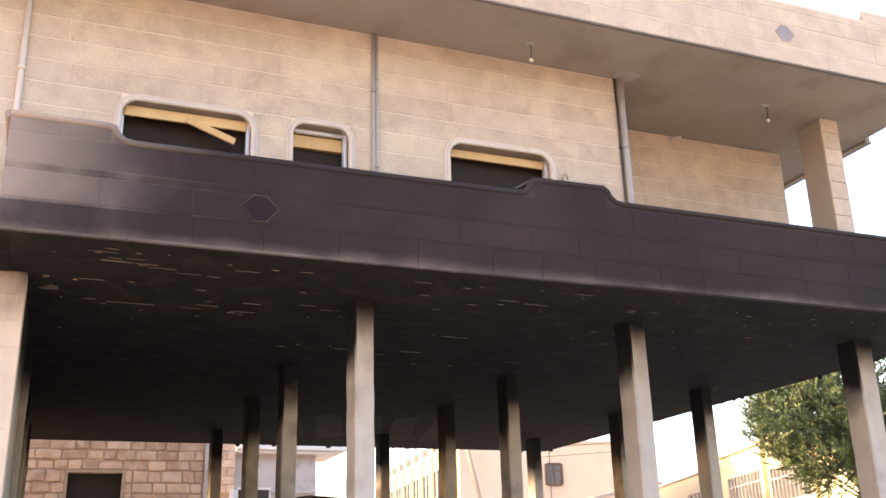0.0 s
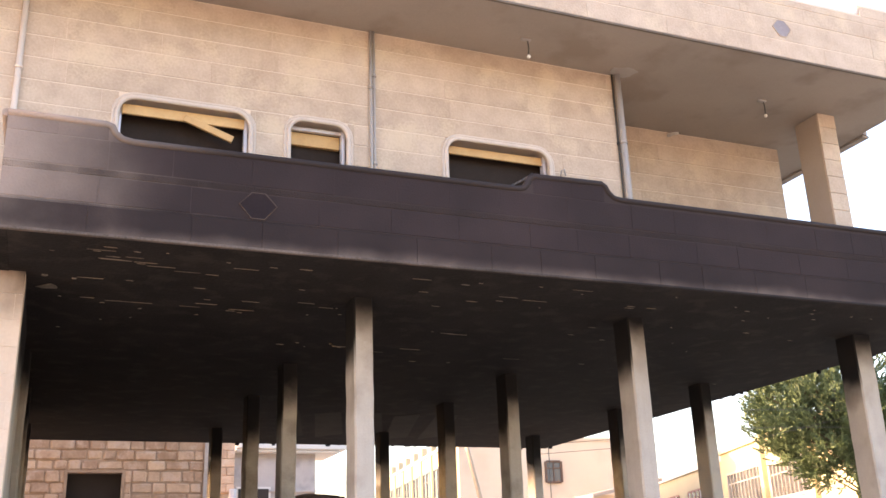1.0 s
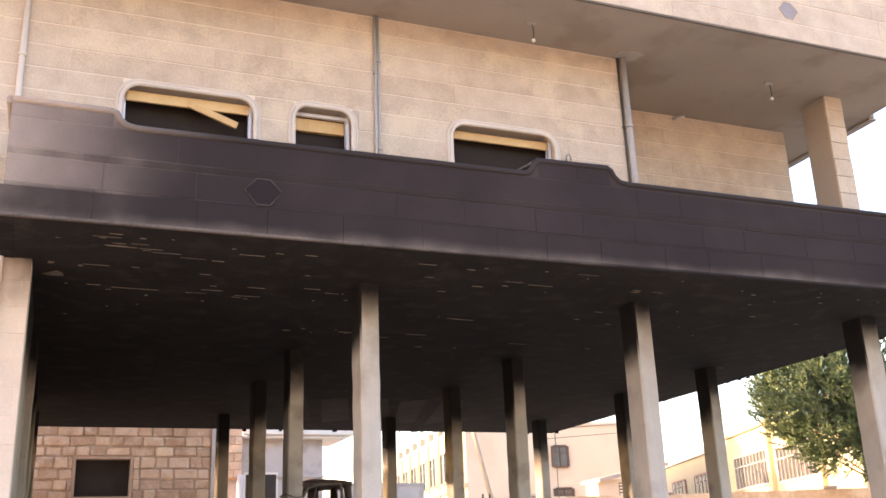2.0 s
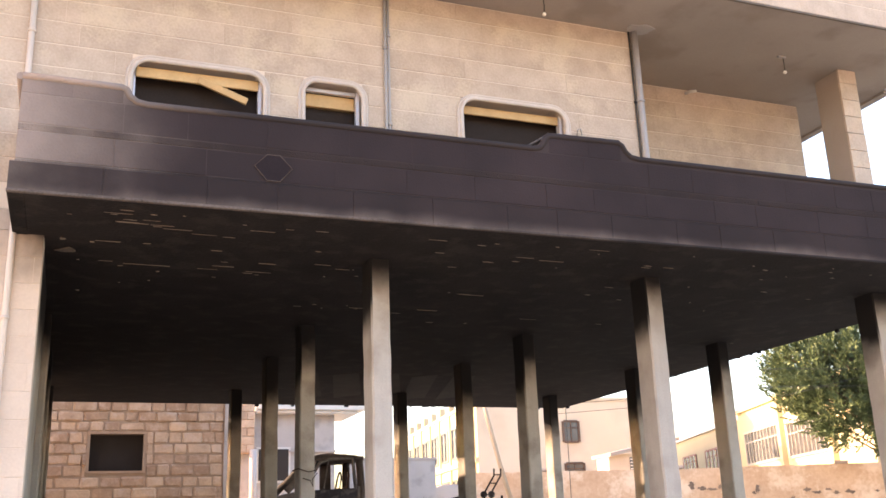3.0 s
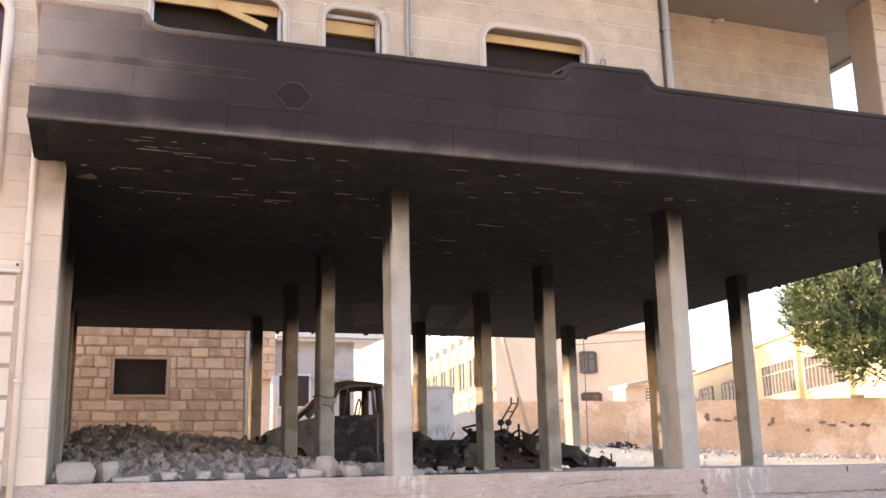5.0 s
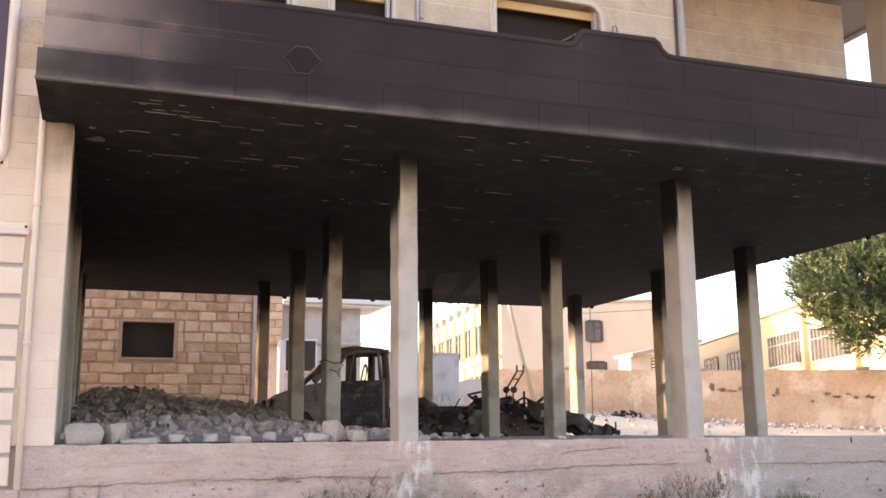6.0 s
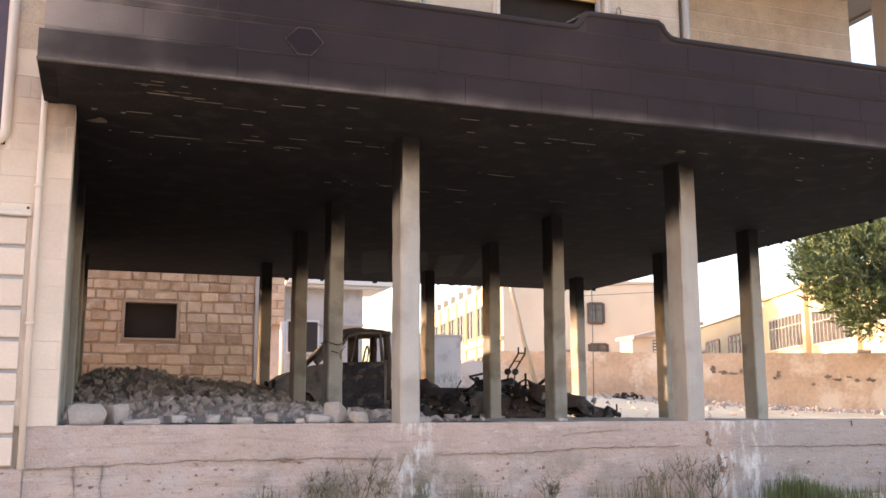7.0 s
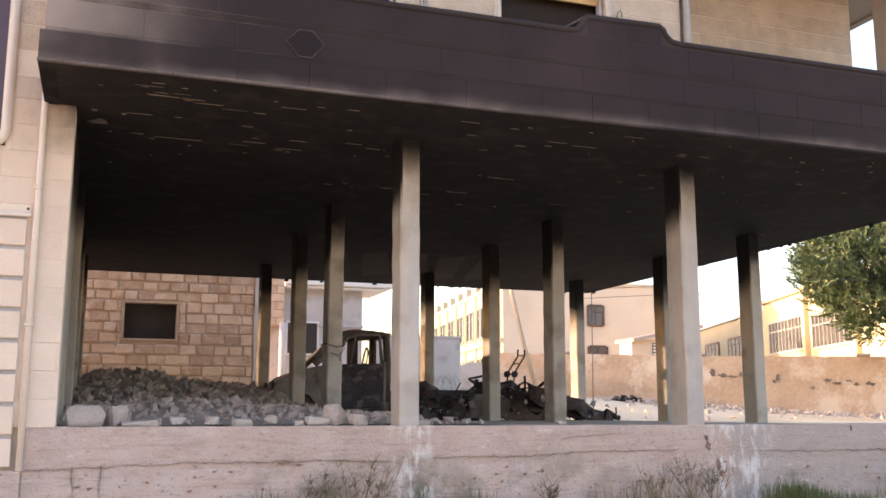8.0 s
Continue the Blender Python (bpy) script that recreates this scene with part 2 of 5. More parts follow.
# ---- building blocks ----
def box(bm, x0, x1, y0, y1, z0, z1, bevel=0.0, m=None):
    vs = [bm.verts.new(Vector((x, y, z))) for x in (x0, x1) for y in (y0, y1) for z in (z0, z1)]
    fs = [bm.faces.new([vs[i] for i in q]) for q in ((0, 1, 3, 2), (4, 6, 7, 5), (0, 4, 5, 1), (2, 3, 7, 6), (0, 2, 6, 4), (1, 5, 7, 3))]
    if bevel:
        es = list({e for f in fs for e in f.edges})
        out = bmesh.ops.bevel(bm, geom=es, offset=bevel, segments=1, affect="EDGES", clamp_overlap=True)
        vs = list({v for f in out["faces"] for v in f.verts} | {v for v in vs if v.is_valid})
    if m is not None:
        for v in vs:
            v.co = m @ v.co
    return bm


def boxes(*dims, bevel=0.0, m=None):
    bm = bmesh.new()
    for d in dims:
        box(bm, *d, bevel=bevel, m=m)
    return bm


def tube(bm, pts, r, n=8, closed=False, taper=None):
    """A round bar along points."""
    pts = [Vector(p) for p in pts]
    rings = []
    k = len(pts)
    for i, p in enumerate(pts):
        a = pts[(i - 1) % k] if (closed or i) else p
        c = pts[(i + 1) % k] if (closed or i < k - 1) else p
        d = (c - a).normalized()
        u = d.cross(Vector((0.13, 0.31, 0.94)))
        if u.length < 0.2:
            u = d.cross(Vector((1, 0, 0)))
        u.normalize()
        w = d.cross(u)
        rr = r if taper is None else r + (taper - r) * i / (k - 1)
        rings.append([bm.verts.new(p + rr * (math.cos(2 * math.pi * j / n) * u + math.sin(2 * math.pi * j / n) * w)) for j in range(n)])
    for i in range(k if closed else k - 1):
        a, c = rings[i], rings[(i + 1) % k]
        for j in range(n):
            f = bm.faces.new((a[j], a[(j + 1) % n], c[(j + 1) % n], c[j]))
            f.smooth = True
    if not closed:
        bm.faces.new(rings[0][::-1])
        bm.faces.new(rings[-1])
    return bm


def prism(bm, pts, axis, lo, hi):
    """A flat outline pushed through along an axis; pts are the other two coordinates in order."""
    def at(p, s):
        q = [p[0], p[1]]
        q.insert(axis, s)
        return Vector(q)
    a = [bm.verts.new(at(p, lo)) for p in pts]
    c = [bm.verts.new(at(p, hi)) for p in pts]
    n = len(pts)
    bm.faces.new(a)
    bm.faces.new(c[::-1])
    for i in range(n):
        bm.faces.new((a[i], a[(i + 1) % n], c[(i + 1) % n], c[i]))
    return bm


def finish(bm, name):
    bmesh.ops.recalc_face_normals(bm, faces=bm.faces)
    me = bpy.data.meshes.new(name)
    bm.to_mesh(me)
    bm.free()
    return me


def base_of(ob):
    v = Vector((0, 0, 0))
    while ob:
        v += ob.location
        ob = ob.parent
    return v


def part(name, bm, mat, parent, label=""):
    """One mesh under a thing; the bmesh is in world metres."""
    for v in bm.verts:
        v.co -= base_of(parent)
    me = finish(bm, name)
    me.materials.append(mat)
    ob = new(name, me)
    ob.parent = parent
    return tagged(ob, label)


def thing(name, at, label, category, group="", kind=""):
    ob = new(name)
    ob.location = at
    ob.empty_display_size = 0.2
    return tagged(ob, label, category, group, kind)


def solid(name, bm, mat, label, category, group="", kind="", at=(0, 0, 0)):
    """A thing that is one mesh."""
    for v in bm.verts:
        v.co -= Vector(at)
    me = finish(bm, name)
    me.materials.append(mat)
    ob = new(name, me)
    ob.location = at
    return tagged(ob, label, category, group, kind)


def stones(parent, name, mat, x0, x1, courses, y, depth, length, seed, skip=(), proud=0.012, gap=0.006, vgap=0.0015):
    """Cladding stones in courses on a wall that faces -Y: each an object of its own. courses: list of (z0, z1)."""
    rnd = random.Random(seed)
    off = base_of(parent)
    meshes = {}
    for z0, z1 in courses:
        x = x0 - rnd.uniform(0, 0.6) * length
        while x < x1 - 0.02:
            w = round(length * rnd.uniform(0.75, 1.3), 1)
            a, c = max(x, x0), min(x + w, x1)
            x += w
            spans = [(a, c)]
            for sx0, sx1, sz0, sz1 in skip:
                if z1 > sz0 + 0.02 and z0 < sz1 - 0.02:
                    nxt = []
                    for p, q in spans:
                        if q <= sx0 or p >= sx1:
                            nxt.append((p, q))
                        else:
                            if p < sx0:
                                nxt.append((p, sx0))
                            if q > sx1:
                                nxt.append((sx1, q))
                    spans = nxt
            for p, q in spans:
                if q - p < 0.04:
                    continue
                key = (round(q - p, 2), round(z1 - z0, 3))
                if key not in meshes:
                    w2, h2 = (q - p) / 2 - vgap, (z1 - z0 - gap) / 2
                    c = min(0.006, gap * 0.6)
                    bm = prism(bmesh.new(), [(0, -h2 + c), (0, h2 - c), (c, h2), (depth, h2), (depth, -h2), (c, -h2)], 0, -w2, w2)
                    me = finish(bm, name)
                    me.materials.append(mat)
                    meshes[key] = me
                ob = new(name, meshes[key])
                ob.parent = parent
                ob.location = Vector(((p + q) / 2, y - proud + rnd.uniform(-0.003, 0.002), (z0 + z1) / 2)) - off


# ---- ground ----
def ground_height(x, y):
    if y < 12.2:
        return 0.38 * min(max((y - 9.0) / 2.6, 0), 1) if -30 < x < 60 else 0.0
    rise = min(max((y - 26.5) / 8.3, 0), 1)
    right = min(max((x - 15) / 18.0, 0), 1)
    return FLOOR - 0.04 - 0.08 * min(max((x - 10.6) / 0.8, 0), 1) * (1 - rise) + rise * (1.0 - 1.1 * right) + 0.03 * noise.noise((x * 0.5, y * 0.5, 0))


bm = bmesh.new()
gx = [-3000, -800, -200, -60, -30, -12] + [-8 + i * 1.0 for i in range(64)] + [60, 80, 120, 300, 900, 3000]
gy = [-3000, -800, -200, -60, -20, -8, -2, 4, 8, 11, 12.19, 12.21] + [13 + i * 1.0 for i in range(30)] + [46, 52, 60, 80, 120, 300, 900, 3000]
grid = [[bm.verts.new((x, y, ground_height(x, y))) for x in gx] for y in gy]
for j in range(len(gy) - 1):
    for i in range(len(gx) - 1):
        bm.faces.new((grid[j][i], grid[j][i + 1], grid[j + 1][i + 1], grid[j + 1][i])).smooth = True
solid("ground", bm, dirt, "dusty bare yellowish earth with dirt and small stones", "ground", kind="structure")
solid("floor", boxes((-0.4, 11.2, 12.3, 26.3, 1.2, FLOOR), bevel=0.03), floor_mat, "dark dusty concrete floor under the burnt house", "floor", kind="structure")

# ---- plinth wall ----
plinth = thing("wall_plinth", (6, 12, 0), "rough stained concrete plinth wall with cracks and pitting", "wall", kind="structure")
bm = bmesh.new()
nx, nz = 260, 12
rows = []
for k in range(nz + 1):
    z = 1.455 * k / nz
    rows.append([bm.verts.new((-0.74 + 40 * i / nx, 11.97 + 0.025 * noise.noise((i * 0.35, k * 0.9, 3)) + (0.008 if k == 8 else 0.0) + 0.03 * max(0, noise.noise((i * 1.1, k * 2.3, 8)) - 0.25) * (k < 8), z + (0.012 * noise.noise((i * 0.6, 0, 9)) if k == nz else 0))) for i in range(nx + 1)])
for k in range(nz):
    for i in range(nx):
        bm.faces.new((rows[k][i], rows[k][i + 1], rows[k + 1][i + 1], rows[k + 1][i]))
edge = [v.co.copy() for v in rows[-1]]
part("wall_face", bm, plinth_mat, plinth)
bm = bmesh.new()
lip = [bm.verts.new(v) for v in edge]
back = [bm.verts.new((v.x, 12.34, v.z + 0.004)) for v in edge]
for i in range(nx):
    bm.faces.new((lip[i], lip[i + 1], back[i + 1], back[i]))
part("wall_top", bm, material("plinth_top", (0.34, 0.28, 0.245), (0.50, 0.42, 0.375), 2.0, 0.95, bump=0.0), plinth)


def crack(points, wide):
    """A jagged crack: a thin dark strip let into the face."""
    rnd = random.Random(len(points) + int(points[0][0] * 10))
    line = []
    for (x0, z0), (x1, z1) in zip(points, points[1:]):
        n = max(2, int(math.hypot(x1 - x0, z1 - z0) / 0.07))
        line += [(x0 + (x1 - x0) * k / n + rnd.uniform(-0.012, 0.012), z0 + (z1 - z0) * k / n + rnd.uniform(-0.014, 0.014)) for k in range(n)]
    flat = abs(points[-1][0] - points[0][0]) > abs(points[-1][1] - points[0][1])
    up = [(x, z + wide * rnd.uniform(0.2, 1)) if flat else (x + wide * rnd.uniform(0.2, 1), z) for x, z in line]
    part("crack", prism(bmesh.new(), line + up[::-1], 1, 11.955, 11.99), crack_mat, plinth)


crack([(-0.7, 0.98), (1.0, 1.03), (2.4, 1.04), (3.6, 1.02)], 0.002)
crack([(4.1, 1.06), (5.3, 1.05), (6.2, 1.10), (7.8, 1.11)], 0.003)
crack([(8.9, 1.08), (10.4, 1.07), (12.8, 1.09)], 0.003)
crack([(-0.22, 1.0), (-0.18, 0.45)], 0.004)
crack([(0.10, 1.03), (0.07, 0.4)], 0.005)
crack([(10.75, 1.44), (10.74, 1.30)], 0.012)
crack([(5.9, 1.28), (6.6, 1.33), (6.9, 1.36)], 0.002)

chip_mat = material("chipped_concrete", (0.15, 0.085, 0.065), (0.27, 0.17, 0.135), 9, 0.95)


def chip(x, z, w, h, mat=chip_mat, name="chip"):
    """A broken patch of the plinth's face."""
    rnd = random.Random(int(x * 100 + z * 1000))
    turns = sorted(rnd.uniform(0, 2 * math.pi) for _ in range(11))
    pts = [(x + w * rnd.uniform(0.3, 1.0) * math.cos(a), z + h * rnd.uniform(0.3, 1.0) * math.sin(a)) for a in turns]
    part(name, prism(bmesh.new(), pts, 1, 11.957, 11.99), mat, plinth)


for x, z in ((-0.14, 0.79), (-0.02, 0.77), (1.09, 0.71), (1.38, 0.76), (0.3, 0.78), (1.14, 0.87), (2.71, 0.87), (2.49, 0.71), (1.94, 0.72), (0.61, 0.82), (4.97, 0.83), (5.37, 0.82), (5.63, 0.86), (4.67, 0.79), (7.1, 0.7), (7.48, 0.66), (10.99, 0.82), (11.21, 0.66)):
    chip(x, z, 0.028 + 0.02 * ((x * 7.3) % 1), 0.018 + 0.012 * ((x * 3.7) % 1))
chip(2.2, 1.02, 0.12, 0.035)
chip(2.36, 1.0, 0.08, 0.03)
chip(8.19, 1.27, 0.05, 0.05)
chip(8.22, 1.16, 0.05, 0.09)
chip(8.36, 0.90, 0.06, 0.10)
chip(8.42, 0.78, 0.07, 0.07)

# ---- ceiling of the burnt floor, slab edge, balcony parapet ----
bm = boxes((-0.77, 14.02, 10.46, 26.31, SOFFIT, SOFFIT + 0.3))
rnd = random.Random(5)
base_faces = set(bm.faces)
# thin level streaks where the render came off along the shuttering boards, close together near the front
for y, x0, x1, n in ((10.95, 0.2, 6.5, 7), (11.06, -0.2, 2.6, 8), (11.32, -0.2, 1.6, 4), (11.5, 1.4, 8.0, 5), (12.05, -0.1, 1.6, 3), (12.6, 1.6, 3.4, 4), (12.92, 0.2, 2.2, 6), (13.2, 0.4, 3.0, 3), (13.6, 4.0, 11.0, 4), (14.8, 2.4, 5.4, 5), (15.1, 4.4, 9.0, 3)):
    for _ in range(n):
        x, w = rnd.uniform(x0, x1), 0.05 + 0.33 * rnd.random() ** 1.6
        yy, d = y + rnd.gauss(0, 0.07), rnd.uniform(0.005, 0.011)
        k = rnd.uniform(0.2, 0.8)
        prism(bm, [(x, yy), (x + w * k, yy - d * 0.4), (x + w, yy + d * 0.3), (x + w * 0.9, yy + d), (x + w * k * 0.8, yy + d * 0.8)], 2, SOFFIT - 0.006, SOFFIT + 0.01)
for _ in range(46):
    x, y = rnd.uniform(-0.2, 13.0), 10.8 + 5.5 * rnd.random() ** 1.5
    w, d = 0.015 + 0.07 * rnd.random() ** 2, rnd.uniform(0.006, 0.016)
    prism(bm, [(x - w, y), (x, y - d), (x + w, y + d * 0.2), (x + w * 0.3, y + d)], 2, SOFFIT - 0.006, SOFFIT + 0.01)
for x, y, r in ((-0.17, 12.54, 0.15), (-0.22, 12.05, 0.05), (0.12, 12.1, 0.035), (1.0, 13.3, 0.035)):
    pts = [(x + r * rnd.uniform(0.4, 1.1) * math.cos(k * 0.57), y + r * rnd.uniform(0.4, 1.1) * math.sin(k * 0.57)) for k in range(11)]
    prism(bm, pts, 2, SOFFIT - 0.007, SOFFIT + 0.01)
marks = {i for i, f in enumerate(bm.faces) if f not in base_faces}
for _ in range(46):
    t = rnd.random()
    if rnd.random() < 0.6:
        x, y = 13.96, 11.5 + 14.7 * t
    else:
        x, y = 4.0 + 9.9 * t, 26.25
    w, d, h = rnd.uniform(0.03, 0.16), rnd.uniform(0.03, 0.16), 0.012 + 0.07 * rnd.random() ** 3
    prism(bm, [(x - w / 2, y - d / 2), (x + w / 2, y - d / 3), (x + w / 3, y + d / 2), (x - w / 3, y + d / 3)], 2, SOFFIT - h, SOFFIT + 0.01)
cob = solid("ceiling", bm, soot, "soot-blackened concrete soffit with flaking streaks", "ceiling", kind="structure")
cob.data.materials.append(spall)
for i in marks:
    cob.data.polygons[i].material_index = 1
# five slanting stripes, a little browner and lighter than the soffit
bm = bmesh.new()
for k in range(5):
    x = 4.6 + 0.95 * k
    prism(bm, [(x, 21.0 + 0.3 * (k % 2)), (x + 0.5, 20.9), (x + 1.5, 24.6 - 0.4 * (k % 3)), (x + 0.95, 24.9)], 2, SOFFIT - 0.005, SOFFIT + 0.004)
solid("ceiling_scorch", bm, material("striped_render", (0.018, 0.0145, 0.0132), (0.042, 0.034, 0.028), 1.6, 0.9, bump=0.2, stain=(0.02, 0.017, 0.016), stain_scale=1.8), "slightly lighter brown stripes across the back of the soffit", "ceiling", kind="structure")

parapet = thing("wall_parapet", (6, 10.5, SOFFIT), "smoke-blackened stone balcony parapet with stepped coping", "parapet", kind="structure")
TOPS = [(-0.72, 6.57), (0.30, 6.57), (0.36, 6.55), (0.40, 6.47), (0.48, 6.41), (0.60, 6.39), (5.42, 6.41), (5.52, 6.43), (5.58, 6.50), (5.62, 6.58), (5.70, 6.62), (6.72, 6.64), (6.78, 6.60), (6.82, 6.52), (6.90, 6.45), (7.02, 6.43), (14.0, 6.44)]
bm = bmesh.new()
prism(bm, [(-0.72, SOFFIT + 0.3)] + TOPS + [(14.0, SOFFIT + 0.3)], 1, 10.4765, 10.66)
part("backing", bm, sooty_joint, parapet)
part("slab_edge", boxes((-0.765, 14.025, 10.433, 10.478, SOFFIT - 0.01, 5.558)), sooty_joint, parapet)
part("slab_end", boxes((-0.772, -0.60, 10.48, 11.975, SOFFIT - 0.008, 5.56), bevel=0.008), soot, parapet, "soot-black end of the balcony slab")
bm = bmesh.new()
tube(bm, [(x, 10.492, z + 0.005) for x, z in TOPS] + [(14.03, 10.492, 6.445)], 0.044, 10)
tube(bm, [(-0.74, 10.492, 6.575), (-0.74, 11.98, 6.575)], 0.044, 10)
part("coping", bm, coping_mat, parapet, "rounded dark stone coping")
part("slab_lip", boxes((-0.775, 14.035, 10.418, 10.47, SOFFIT - 0.014, SOFFIT + 0.02), bevel=0.006), material("worn_lip", (0.05, 0.04, 0.036), (0.22, 0.175, 0.155), 2.0, 0.85, bump=0.2, soot=[(0, 2.0, 8.0, 0.95)], soot_col=(0.015, 0.012, 0.013), wobble=1.2), parapet, "worn lower edge of the slab")
part("end_wall", boxes((-0.72, -0.56, 10.66, 11.99, SOFFIT + 0.3, 6.57)), sooty_stone, parapet)

# ---- upper storey ----
wall_up = thing("wall_upper", (3, 12, 5.5), "pale beige cut-stone upper wall with grooved courses", "wall", kind="structure")
WINS = [(0.48, 2.16, 6.0, 7.69, 0.2), (2.74, 3.54, 6.0, 7.71, 0.17), (5.09, 6.76, 6.0, 7.76, 0.2)]
GROUND_WIN = (-3.2, -1.16, 4.68, 7.25)
bm = bmesh.new()
xs = [-8.0] + [v for w in WINS for v in (w[0] - 0.03, w[1] + 0.03)] + [8.21]
for a, c in zip(xs[0::2], xs[1::2]):
    if a < -7:
        box(bm, a, GROUND_WIN[0], 11.979, 12.25, 5.53, 10.3)
        box(bm, GROUND_WIN[1], c, 11.979, 12.25, 5.53, 10.3)
        box(bm, GROUND_WIN[0], GROUND_WIN[1], 11.979, 12.25, GROUND_WIN[3], 10.3)
    else:
        box(bm, a, c, 11.979, 12.25, 5.53, 10.3)
for w in WINS:
    box(bm, w[0] - 0.03, w[1] + 0.03, 11.979, 12.25, w[3] + 0.03, 10.3)
    box(bm, w[0] - 0.03, w[1] + 0.03, 11.979, 12.25, 5.53, w[2] - 0.03)
part("backing", bm, joint, wall_up)
part("return_wall", boxes((8.0, 8.21, 12.25, 13.55, 5.53, 10.3)), stone, wall_up)
wall_rec = thing("wall_recessed", (10, 13.55, 5.5), "beige cut-stone wall set back behind the balcony", "wall", kind="structure")
part("backing", boxes((8.1, 12.76, 13.530, 13.8, 5.53, 10.3)), joint, wall_rec)
solid("ceiling_balcony", prism(bmesh.new(), [(-8, 10.63), (13.86, 10.63), (13.86, 12.42), (14.0, 12.44), (14.0, 26.3), (-8, 26.3)], 2, ROOF_SOFFIT, ROOF_SOFFIT + 0.3), plaster, "grey-brown cement-rendered balcony soffit", "ceiling", kind="structure")
roof = thing("wall_roof_parapet", (6, 10.6, ROOF_SOFFIT), "beige cut-stone roof parapet with dark drip edge", "parapet", kind="structure")
part("backing", boxes((-8, 13.9, 10.605, 10.80, ROOF_SOFFIT + 0.3, 10.52), (12.30, 13.9, 10.605, 10.80, 10.52, 10.72), (13.72, 13.9, 10.8, 26.3, ROOF_SOFFIT + 0.3, 10.72)), joint, roof)
part("side_lip", boxes((13.9, 14.06, 12.46, 26.3, ROOF_SOFFIT - 0.045, ROOF_SOFFIT - 0.003)), plaster, roof)
part("drip_edge", boxes((-8, 13.9, 10.588, 10.628, ROOF_SOFFIT - 0.012, ROOF_SOFFIT + 0.022), bevel=0.004), material("dark_drip", (0.09, 0.075, 0.065), (0.18, 0.15, 0.13), 3, 0.9), roof)

# ---- columns ----
def column(x1, y0, width, depth, z0, z1, mat, label, seed):
    rnd = random.Random(seed)
    bm = bmesh.new()
    n = 14
    rings = []
    for k in range(n + 1):
        z = z0 + (z1 - z0) * k / n
        j = [rnd.uniform(-0.006, 0.006) for _ in range(4)]
        c = 0.022
        pts = [(x1 - width + c, y0), (x1 - c, y0), (x1, y0 + c), (x1, y0 + depth - c), (x1 - c, y0 + depth), (x1 - width + c, y0 + depth), (x1 - width, y0 + depth - c), (x1 - width, y0 + c)]
        rings.append([bm.verts.new((px + j[0], py + j[1], z)) for px, py in pts])
    for a, c in zip(rings, rings[1:]):
        for i in range(8):
            bm.faces.new((a[i], a[(i + 1) % 8], c[(i + 1) % 8], c[i]))
    bm.faces.new(rings[0])
    bm.faces.new(rings[-1])
    return solid("concrete_column", bm, mat, label, "column", "concrete columns", at=(x1 - width / 2, y0 + depth / 2, z0))


LIT = "bare grey concrete column with a soot-blackened head"
BACK = "smoke-darkened concrete column standing on the yard floor"
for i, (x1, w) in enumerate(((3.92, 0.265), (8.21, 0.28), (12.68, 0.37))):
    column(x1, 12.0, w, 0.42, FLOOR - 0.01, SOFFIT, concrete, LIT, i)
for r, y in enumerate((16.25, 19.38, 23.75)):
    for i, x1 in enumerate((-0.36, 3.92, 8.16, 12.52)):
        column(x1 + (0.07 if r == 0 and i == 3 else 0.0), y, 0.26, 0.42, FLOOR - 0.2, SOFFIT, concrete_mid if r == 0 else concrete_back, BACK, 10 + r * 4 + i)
pillar = thing("balcony_column", (12.55, 12.3, 5.53), "balcony column faced with beige stone, left side coloured browner for shade", "column")
# bare core in a darker brown: shade of the left side put into colour
part("core", boxes((12.375, 12.70, 12.02, 12.58, 5.53, ROOF_SOFFIT), bevel=0.01), material("shaded_core", (0.31, 0.25, 0.21), (0.42, 0.35, 0.30), 1.5, 0.9, bump=0.2), pillar)
rnd = random.Random(77)
for k in range(12):
    z0 = 5.55 + 0.32 * k
    z1 = min(z0 + 0.312, ROOF_SOFFIT - 0.01)
    j = rnd.uniform(-0.008, 0.008)
    part("facing_stone", boxes((12.355 + j, 12.745 + j, 11.975, 12.018, z0, z1), bevel=0.005), stone, pillar)
    part("facing_stone", boxes((12.702, 12.742 + j, 12.02, 12.59, z0, z1), bevel=0.005), stone, pillar)

# ---- lower wall beside the burnt bay ----
wall_low = thing("wall_side", (-3, 12, 0), "pale pink-beige cut-stone wall of the ground floor", "wall", kind="structure")
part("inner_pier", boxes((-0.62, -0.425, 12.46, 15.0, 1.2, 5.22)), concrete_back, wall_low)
part("backing", boxes((-8, GROUND_WIN[0], 12.0, 12.3, 0, 5.53), (GROUND_WIN[0], GROUND_WIN[1], 12.0, 12.3, 0, GROUND_WIN[2]), (GROUND_WIN[1], -0.42, 11.979, 12.45, 1.46, 5.22), (GROUND_WIN[1], -0.42, 12.05, 12.45, 0, 1.46)), joint, wall_low)
part("footing", boxes((-8, -0.745, 11.93, 11.978, 0, 0.985), bevel=0.01), plinth_mat, wall_low, "rough stone footing")
# added side wall, hidden from the camera; its steps shape the sun on the columns
bm = prism(bmesh.new(), [(12.3, 0.5), (12.3, 5.22), (22.3, 5.22), (22.3, 4.0), (23.7, 3.95), (23.75, 2.8), (26.3, 2.7), (26.3, 0.5)], 0, -0.9, -0.62)
solid("wall_west", bm, soot, "unseen soot-black side wall, cut low at the back to shape the sun", "wall", kind="structure")
# added out of view: blocks the sun from two columns of the back row
solid("wall_yard", boxes((-5.2, -5.0, 26.5, 29.6, 0.5, 5.6)), white_wall, "unseen wall added to keep the sun off two back columns", "wall", kind="structure")
